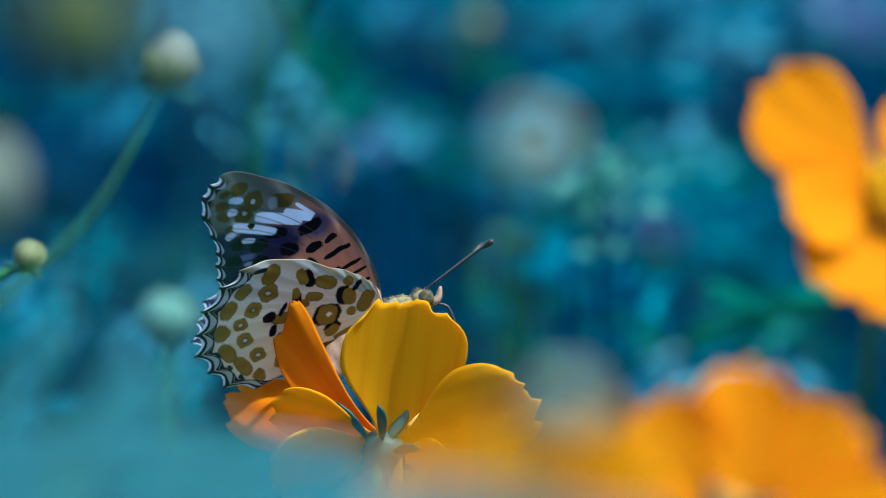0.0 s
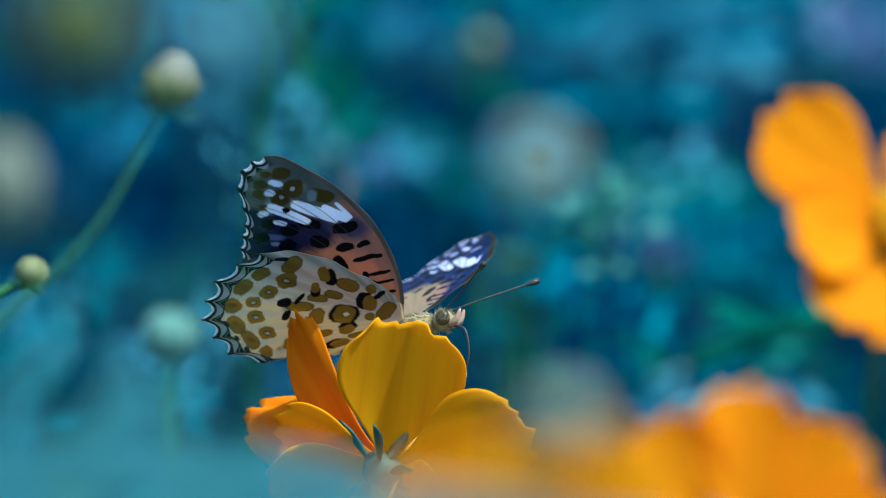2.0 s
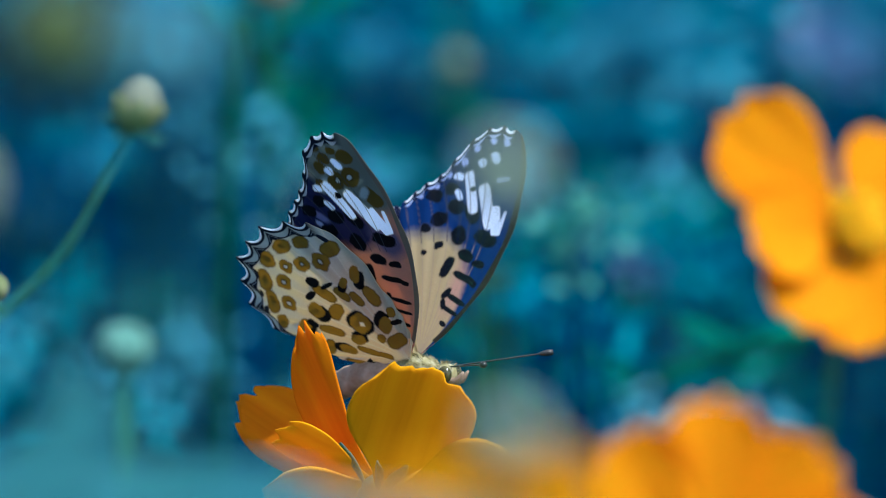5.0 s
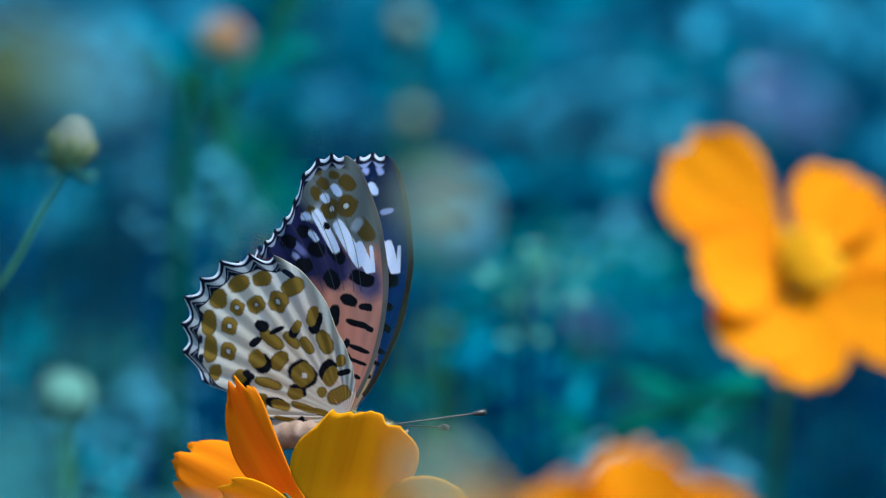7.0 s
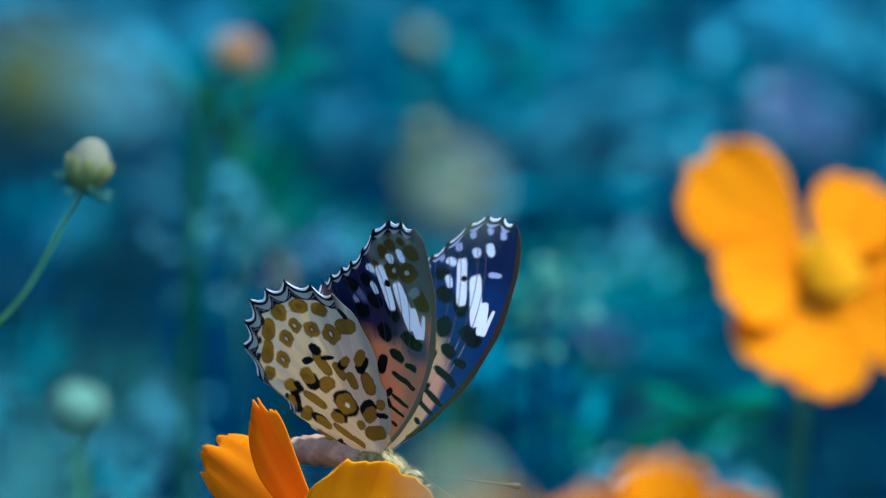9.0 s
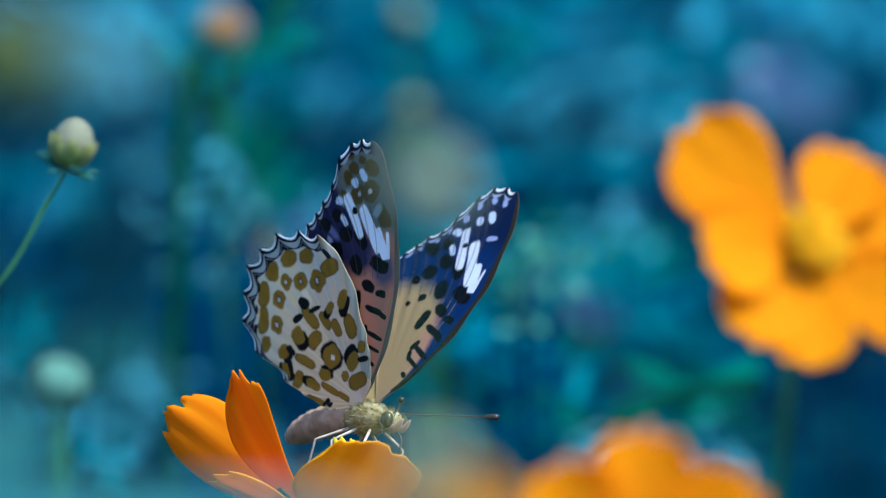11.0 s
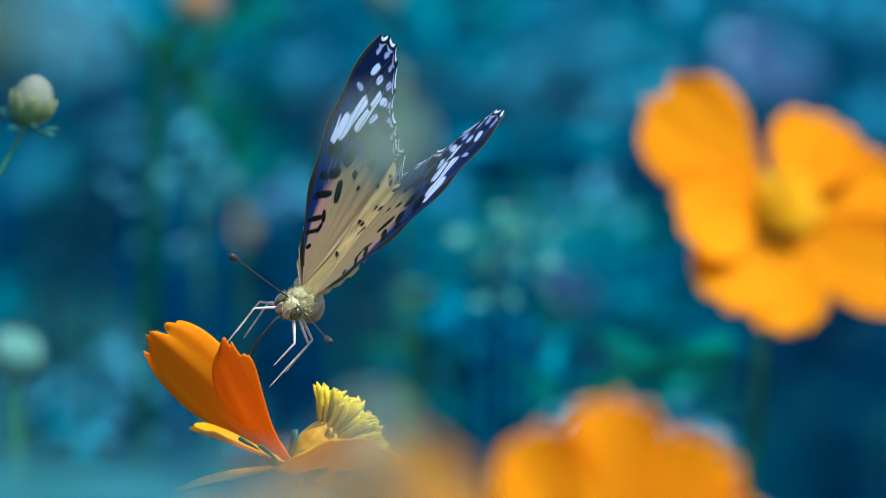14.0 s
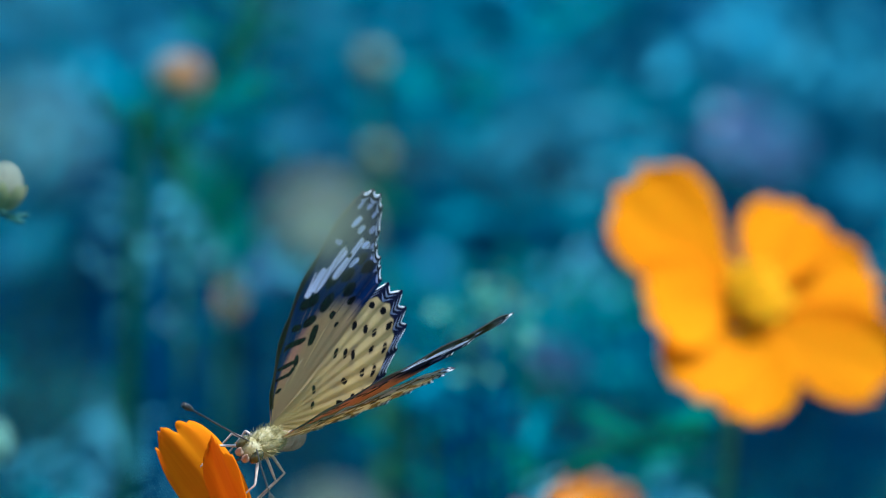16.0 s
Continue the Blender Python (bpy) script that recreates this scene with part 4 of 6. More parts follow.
def fore_under(f, o, rho, edge):
    k = Coat(f, o, rho, SALMON)
    k.spot(-9.7, 26.0, 8.6, 6.0, -35, (0.016, 0.020, 0.085), 0.45)
    k.spot(-3.2, 22.2, 3.4, 3.0, -45, (0.03, 0.03, 0.10), 0.5)
    k.spot(1.9, 20.6, 3.2, 2.2, -60, (0.13, 0.11, 0.22), 0.6)
    k.spot(-8.5, 24.2, 1.6, 0.5, -40, (0.16, 0.18, 0.40), 0.6)
    k.spot(-8.9, 22.9, 0.7, 0.4, -40, (0.40, 0.46, 0.75), 0.6)
    k.spot(-0.7, 34.6, 10.0, 8.0, -40, (0.165, 0.205, 0.195), 0.22)
    k.spot(-6.2, 29.6, 1.4, 1.0, 40, (0.32, 0.40, 0.46), 0.6)
    k.spots(F_OLIVE, OLD)
    k.spot(0.2, 28.4, 1.15, 0.70, 58, (0.36, 0.46, 0.52), 0.5)
    for x, y in ((-3.8, 30.4), (-1.6, 31.0)):
        k.spot(x, y, 0.62, 0.56, 0, (0.06, 0.045, 0.012), 0.5)
        k.spot(x, y, 0.36, 0.32, -80, (0.62, 0.68, 0.68), 0.5)
    k.spots(F_INK, INK)
    k.spots(F_BARS, INK)
    k.spots(F_WHITE, (0.66, 0.76, 0.88), 0.2)
    k.spots(F_BAND, WHITE, 0.08, 5.0)
    k.spot(-4.45, 27.8, 0.5, 0.46, 6, INK, 0.3)
    veins(k, FV, (0.05, 0.06, 0.09), 0.05, 18.5)
    k.lay(np.clip((0.60 - np.radians(k.th - 58.4 - 0.85 * k.reach) * k.reach) / 0.15, 0, 1) * (k.th < 92) * (k.reach > 3), (0.17, 0.17, 0.155))
    fore_border(k, rho, edge, 92, 123.5, (0.34, 0.40, 0.52))
    return k.c


def fore_upper(f, o, rho, edge):
    k = Coat(f, o, rho, (0.43, 0.36, 0.20))
    k.lay(np.clip((97 - k.th) / 8, 0, 1) * np.clip((k.reach - 6) / 4, 0, 1), (0.50, 0.30, 0.24))
    k.lay((k.reach - 19.5 + 10 * np.clip((118 - k.th) / 38, 0, 2) ** 2.2 + 0.8 * k.wob) / 3.0, NAVY)
    k.lay(np.clip((k.reach - 27) / 4, 0, 1) * 0.7, (0.003, 0.008, 0.035))
    veins(k, FV, (0.36, 0.29, 0.21), 0.05)
    k.spots(F_BARS, INK, grow=1.18)
    k.spots(F_INK, INK, grow=1.06)
    k.spots([(-5.6, 17.6, 0.8, 0.6, 30), (-9.0, 19.6, 0.9, 0.7, 0), (-7.4, 15.8, 0.5, 0.4, 0)], INK)
    k.spots(F_BAND, (0.76, 0.84, 0.98), 0.08, 5.0, 1.04)
    k.spot(-4.45, 27.6, 0.45, 0.40, 6, INK, 0.3)
    k.spots(F_WHITE, (0.62, 0.74, 0.95), 0.2)
    k.spots([(-0.4, 30.2, 1.0, 0.45, 20), (-2.6, 36.0, 0.7, 0.5, -50), (-4.7, 35.6, 0.6, 0.45, -50), (-6.9, 34.0, 0.6, 0.5, -40), (-7.8, 31.4, 0.6, 0.5, -40), (-9.4, 28.8, 0.7, 0.45, -40), (-10.8, 26.8, 0.7, 0.45, -40), (-12.4, 24.4, 0.6, 0.4, -40)], (0.40, 0.50, 0.85), 0.35)
    veins(k, FV, (0.004, 0.012, 0.06), 0.06, 19.0)
    k.lay(np.clip((0.75 - np.radians(k.th - 58.4 - 0.85 * k.reach) * k.reach) / 0.2, 0, 1) * (k.th < 92) * (k.reach > 3), (0.03, 0.028, 0.02))
    fore_border(k, rho, edge, 92, 123.5, (0.36, 0.46, 0.78))
    return k.c


def hind_upper(f, o, rho, edge):
    k = Coat(f, o, rho, (0.62, 0.52, 0.28))
    k.lay((12 - k.reach) / 6, (0.50, 0.43, 0.22))
    k.lay(np.clip((k.wob - 0.1) / 0.3, 0, 1) * 0.3, (0.66, 0.58, 0.40))
    k.spots([(x, y, 0.72, 0.5, 60) for x, y, a, b, w in H_EYES], INK)
    k.spots([(-18.0, 5.6, 0.6, 0.45, 60), (-13.2, 12.3, 0.95, 0.42, 60), (-11.0, 12.4, 0.95, 0.45, 60), (-8.4, 12.4, 0.95, 0.45, 65), (-5.6, 13.6, 0.95, 0.5, 60), (-14.0, 8.0, 0.95, 0.45, 20), (-15.2, 4.5, 0.9, 0.42, 10), (-7.0, 6.4, 0.9, 0.38, 50), (-8.5, 3.9, 0.7, 0.38, 50)], INK)
    k.spots([(x, y, a * 0.5, b * 0.45, w) for x, y, a, b, w in H_BLOBS], INK)
    veins(k, HV, (0.54, 0.44, 0.24), 0.09)
    depth = (1 - rho) * 28
    out = np.clip((k.th - 112) / 4, 0, 1) * np.clip((178 - k.th) / 3, 0, 1) * (k.reach > 15)
    k.lay(out * np.clip((3.0 - 0.8 * edge - depth) / 0.25, 0, 1), (0.006, 0.010, 0.042))
    k.lay(out * np.clip((0.30 * edge - np.abs(depth - 1.75)) / 0.12, 0, 1), (0.34, 0.44, 0.75))
    k.lay(out * np.clip((0.26 * edge - np.abs(depth - 0.9)) / 0.12, 0, 1), (0.40, 0.50, 0.78))
    k.lay(out * np.clip((0.34 - depth) / 0.1, 0, 1) * np.clip((edge - 0.3) / 0.1, 0, 1), RIM_WHITE)
    return k.c


def wing(name, ctrl, scallops, upper, under, side, parent, label, dish, nr=230, nt=420):
    """A thin two-faced wing. In its own space x runs forward, y outward along the wing, z to its upper face."""
    bx, by = outline(ctrl, nt)
    th = np.degrees(np.arctan2(by, bx))
    tips, amp = scallops
    phase = np.interp(th, tips, np.arange(len(tips)))
    edge = np.abs(np.sin(np.pi * phase))        # 0 at a vein's point, 1 in the bay between
    edge = np.where((th > tips[0]) & (th < tips[-1]) & (np.hypot(bx, by) > 14), edge, 0.0)
    shrink = 1 - amp * edge
    rho = (np.linspace(0, 1, nr) ** 0.8)[:, None]
    f, o = rho * (bx * shrink)[None], rho * (by * shrink)[None]
    rr = np.broadcast_to(rho, f.shape)
    ee = np.broadcast_to(edge[None], f.shape)
    z = dish * (np.hypot(f, o) / 30) ** 2 + 0.16 * rr ** 2 * np.sin(np.degrees(np.arctan2(o, f)) * 0.78)
    flip = 1.0
    n = nr * nt
    up = np.stack([f, o * flip, z + 0.07], -1).reshape(-1, 3)
    dn = np.stack([f, o * flip, z - 0.07], -1).reshape(-1, 3)
    if side < 0:
        up[:, 1] *= -1
        dn[:, 1] *= -1
    i, j = np.meshgrid(np.arange(nr - 1), np.arange(nt - 1), indexing="ij")
    a = (i * nt + j).ravel()
    q = np.stack([a, a + nt, a + nt + 1, a + 1], -1)
    r = (nr - 1) * nt + np.arange(nt - 1)
    rim = np.stack([r, n + r, n + r + 1, r + 1], -1)
    faces = np.concatenate([q, (q + n)[:, ::-1], rim])
    if side > 0:
        faces = faces[:, ::-1]
    me = bpy.data.meshes.new(name)
    me.from_pydata((np.concatenate([up, dn]) * MM).tolist(), [], faces.tolist())
    col = me.color_attributes.new("pattern", "FLOAT_COLOR", "POINT")
    cc = np.ones((2 * n, 4), np.float32)
    cc[:n, :3] = upper(f, o, rr, ee).reshape(-1, 3)
    cc[n:, :3] = under(f, o, rr, ee).reshape(-1, 3)
    col.data.foreach_set("color", np.clip(cc, 0, 1).ravel())
    shine = me.color_attributes.new("shine", "FLOAT_COLOR", "POINT")
    pale = np.clip((cc[:, 2:3] - 0.78) / 0.1, 0, 1)
    cc[:, :3] *= pale + (1 - pale) * np.array([1.25, 1.10, 0.68], np.float32)
    shine.data.foreach_set("color", np.clip(cc, 0, 1).ravel())
    me.materials.append(WING)
    me.shade_smooth()
    ob = new(name, me)
    ob.parent = parent
    return tagged(ob, label)


def hairy(verts, faces, count, length, lean, seed, keep):
    """Adds short hairs to a rounded body."""
    rng = random.Random(seed)
    verts, faces = [Vector(v) for v in verts], list(faces)
    mid = sum(verts, Vector()) / len(verts)
    src = [v for v in verts if keep(v)]
    for _ in range(count):
        p = rng.choice(src) + Vector((rng.uniform(-1, 1), rng.uniform(-1, 1), rng.uniform(-1, 1))) * 0.3 * MM
        d = ((p - mid).normalized() + Vector(lean) + Vector((rng.uniform(-1, 1), rng.uniform(-1, 1), rng.uniform(-1, 1))) * 0.35).normalized()
        s = d.cross(Vector((rng.uniform(-1, 1), rng.uniform(-1, 1), rng.uniform(-1, 1)))).normalized() * 0.07 * MM
        o = len(verts)
        verts += [p - d * 0.2 * MM - s, p - d * 0.2 * MM + s, p + d * length * rng.uniform(0.6, 1.2) * MM]
        faces.append((o, o + 1, o + 2))
    return verts, faces


def butterfly():
    b = thing("butterfly", "fritillary butterfly with orange, olive and blue-black spotted wings", "butterfly")
    b.location = (-0.0112, -0.0040, 0.5915)
    shift = lambda vs, x, y, z: [(p[0] + x * MM, p[1] + y * MM, p[2] + z * MM) for p in vs]
    v, f = ellipsoid(4.6 * MM, 2.2 * MM, 2.4 * MM, 22, 14)
    v, f = hairy(shift(v, 0, 0, -1.6), f, 1500, 0.7, (-1.3, 0, 0.1), 1, lambda p: True)
    part("thorax", v, f, FUR, b, "thorax furred olive yellow")
    line = arc([(-3.5 * MM, 0, -1.8 * MM), (-9 * MM, 0, -2.6 * MM), (-14 * MM, 0, -4.2 * MM), (-17 * MM, 0, -5.6 * MM)], 34)
    rad = [(0.5 + 2.1 * math.sin(math.pi * (0.16 + 0.80 * i / 33)) ** 0.7 * (1 - 0.25 * i / 33) + 0.10 * math.cos(i * math.pi / 2)) * MM for i in range(34)]
    v, f = tube(line, rad, 18)
    part("abdomen", v, f, PALE_FUR, b, "pale pinkish ringed abdomen")
    v, f = ellipsoid(1.6 * MM, 1.9 * MM, 1.6 * MM, 16, 12)
    v, f = hairy(shift(v, 5.4, 0, -1.8), f, 260, 0.6, (0.3, 0, 0.2), 2, lambda p: True)
    head = part("head", v, f, FUR, b)
    for s in (-1, 1):
        v, f = ellipsoid(1.15 * MM, 0.8 * MM, 1.25 * MM, 14, 10)
        part("eye", shift(v, 6.0, 1.45 * s, -1.7), f, EYE, head, "dark glossy compound eye")
        line = arc([(6.6 * MM, 0.8 * s * MM, -0.6 * MM), (10.6 * MM, 3.6 * s * MM, -0.1 * MM), (14.6 * MM, 6.8 * s * MM, 0.4 * MM), (18.0 * MM, 9.6 * s * MM, 0.8 * MM)], 30)
        v, f = tube(line, [(0.11 + 0.015 * (i % 2)) * MM if i < 25 else (0.16 + 0.34 * math.sin((i - 24) / 5.5 * math.pi / 1.25)) * MM for i in range(30)], 8)
        part("antenna", v, f, BLACK, head, "thin dark antenna with a clubbed tip")
        v, f = tube(arc([(6.2 * MM, 0.5 * s * MM, -2.8 * MM), (7.6 * MM, 0.7 * s * MM, -2.6 * MM), (8.8 * MM, 0.7 * s * MM, -1.3 * MM)], 8), [0.5 * MM, 0.6 * MM, 0.6 * MM, 0.55 * MM, 0.5 * MM, 0.4 * MM, 0.3 * MM, 0.12 * MM], 8)
        part("palp", v, f, PALE_FUR, head, "pale upturned palp")
    v, f = tube(arc([(6.6 * MM, 0, -3.0 * MM), (8.2 * MM, 0, -4.5 * MM), (7.6 * MM, 0, -8.0 * MM), (6.0 * MM, 0, -10.5 * MM)], 20), [0.2 * MM] * 20, 6)
    part("proboscis", v, f, BLACK, head, "thin dark feeding tube")
    for x0, xk, xf, spread, drop in ((2.6, 4.4, 4.8, 4.6, 10.0), (-0.4, -1.8, -0.6, 5.6, 14.0), (-2.2, -6.0, -7.8, 5.0, 12.5)):
        for s in (-1, 1):
            pts = [(x0 * MM, 1.4 * s * MM, -3.4 * MM), ((x0 + xk) / 2 * MM, spread * 0.5 * s * MM, -4.4 * MM), (xk * MM, spread * 0.85 * s * MM, -5.6 * MM), ((xk + xf) / 2 * MM, spread * 0.9 * s * MM, -(5.6 + drop) / 2 * MM), (xf * MM, spread * 0.8 * s * MM, -drop * MM)]
            bends = [Vector(p).lerp(Vector(q), u) for p, q in zip(pts[0::2], pts[2::2]) for u in (0, 0.2, 0.5, 0.8, 0.95)] + [Vector(pts[-1])]
            v, f = tube(bends, [0.20 * MM, 0.24 * MM, 0.22 * MM, 0.19 * MM, 0.16 * MM, 0.17 * MM, 0.15 * MM, 0.13 * MM, 0.11 * MM, 0.09 * MM, 0.05 * MM], 7)
            part("leg", v, f, LEG, b, "slender pale jointed leg")
    wings = {}
    for tag, s in (("right", -1), ("left", 1)):
        wings[tag + "_fore"] = wing("forewing", FORE, (FORE_TIPS, 0.020), fore_upper, fore_under, s, b, "spotted forewing, dark tip with a white band", 0.5)
        wings[tag + "_hind"] = wing("hindwing", HIND, (HIND_TIPS, 0.050), hind_upper, hind_under, s, b, "scalloped hindwing with olive ring spots", -0.4)
    return b, wings


fly, WINGS = butterfly()


def wing_pose(side, lift, sweep, twist, fore):
    """Hinged on the thorax: lift above the level, sweep forward in the wing's plane, twist of its leading edge, in degrees."""
    hinge = pose(0, 1.2 * side * MM, (0.5 + (0.18 if fore else -0.18)) * MM, lift * side, 0, 0)
    return hinge @ pose(0, 0, 0, 0, -twist, 0) @ pose(0, 0, 0, 0, 0, -sweep * side)


# ---- what moves ----
def sway(ob, rows):
    """A slow nod of a plant in the breeze, as shifts from where it stands."""
    at = ob.location.copy()
    walk(ob, [(t, Matrix.Translation(at + Vector((x, y, z)))) for t, x, y, z in rows])


def motions():
    # the flower head nods under the butterfly; its stem follows
    walk(main_head, [
        (0, pose(0.00268, 0.00000, 0.59068, -1.9, 1.4, -10.8)),
        (0.5, pose(0.00185, 0.00000, 0.58955, -4.6, 2.6, -17.5)),
        (1, pose(0.00241, 0.00000, 0.58872, -4.4, 2.9, -18.1)),
        (1.5, pose(0.00219, 0.00000, 0.58951, -4.2, 3.2, -18.7)),
        (2, pose(0.00225, 0.00000, 0.59013, -4.0, 3.4, -19.2)),
        (2.5, pose(0.00229, 0.00000, 0.58967, -4.4, 5.3, -20.8)),
        (3, pose(0.00211, 0.00000, 0.58923, -4.9, 7.1, -22.3)),
        (3.5, pose(0.00248, 0.00000, 0.58850, -5.1, 11.9, -24.0)),
        (4, pose(0.00433, 0.00000, 0.58793, 1.2, 14.2, -20.2)),
        (6.5, pose(0.00812, 0.00000, 0.59003, 8.0, 8.8, -11.9)),
        (7, pose(0.00784, 0.00000, 0.58949, 9.3, 7.6, -10.4)),
        (7.5, pose(0.00749, 0.00000, 0.58914, 10.5, 6.3, -8.9)),
        (8, pose(0.00884, 0.00000, 0.58902, 14.3, 8.4, -10.3)),
        (8.5, pose(0.00620, 0.00000, 0.59190, 18.1, 10.6, -11.6)),
        (9, pose(0.00814, 0.00000, 0.58821, 21.8, 12.8, -12.7)),
        (11.5, pose(0.00659, 0.00000, 0.58923, 27.0, 15.4, -2.9)),
        (12, pose(0.00870, 0.00000, 0.58728, 24.6, 15.7, -3.4)),
        (12.5, pose(0.00760, 0.00000, 0.58759, 22.2, 16.0, -3.9)),
        (13, pose(0.00697, 0.00000, 0.58754, 19.8, 16.3, -4.4)),
        (13.5, pose(0.00689, 0.00000, 0.58982, 19.5, 13.5, -7.6)),
        (14, pose(0.00821, 0.00000, 0.59331, 47.2, 19.7, 5.1)),
        (14.5, pose(0.00987, 0.00000, 0.59180, 40.4, 20.2, 1.0)),
        (15, pose(0.01050, 0.00000, 0.58697, 43.5, 21.4, 0.6)),
        (15.5, pose(0.00859, 0.00000, 0.58733, 43.0, 23.7, -3.8)),
        (16, pose(0.01077, 0.00000, 0.58797, 42.3, 25.9, -8.3)),
    ])
    walk(main_stem, [
        (0, pose(0.00268, 0.00000, 0.59068)),
        (0.5, pose(0.00185, 0.00000, 0.58955)),
        (1, pose(0.00241, 0.00000, 0.58872)),
        (1.5, pose(0.00219, 0.00000, 0.58951)),
        (2, pose(0.00225, 0.00000, 0.59013)),
        (2.5, pose(0.00229, 0.00000, 0.58967)),
        (3, pose(0.00211, 0.00000, 0.58923)),
        (3.5, pose(0.00248, 0.00000, 0.58850)),
        (4, pose(0.00433, 0.00000, 0.58793)),
        (6.5, pose(0.00812, 0.00000, 0.59003)),
        (7, pose(0.00784, 0.00000, 0.58949)),
        (7.5, pose(0.00749, 0.00000, 0.58914)),
        (8, pose(0.00884, 0.00000, 0.58902)),
        (8.5, pose(0.00620, 0.00000, 0.59190)),
        (9, pose(0.00814, 0.00000, 0.58821)),
        (11.5, pose(0.00659, 0.00000, 0.58923)),
        (12, pose(0.00870, 0.00000, 0.58728)),
        (12.5, pose(0.00760, 0.00000, 0.58759)),
        (13, pose(0.00697, 0.00000, 0.58754)),
        (13.5, pose(0.00689, 0.00000, 0.58982)),
        (14, pose(0.00821, 0.00000, 0.59331)),
        (14.5, pose(0.00987, 0.00000, 0.59180)),
        (15, pose(0.01050, 0.00000, 0.58697)),
        (15.5, pose(0.00859, 0.00000, 0.58733)),
        (16, pose(0.01077, 0.00000, 0.58797)),
    ])
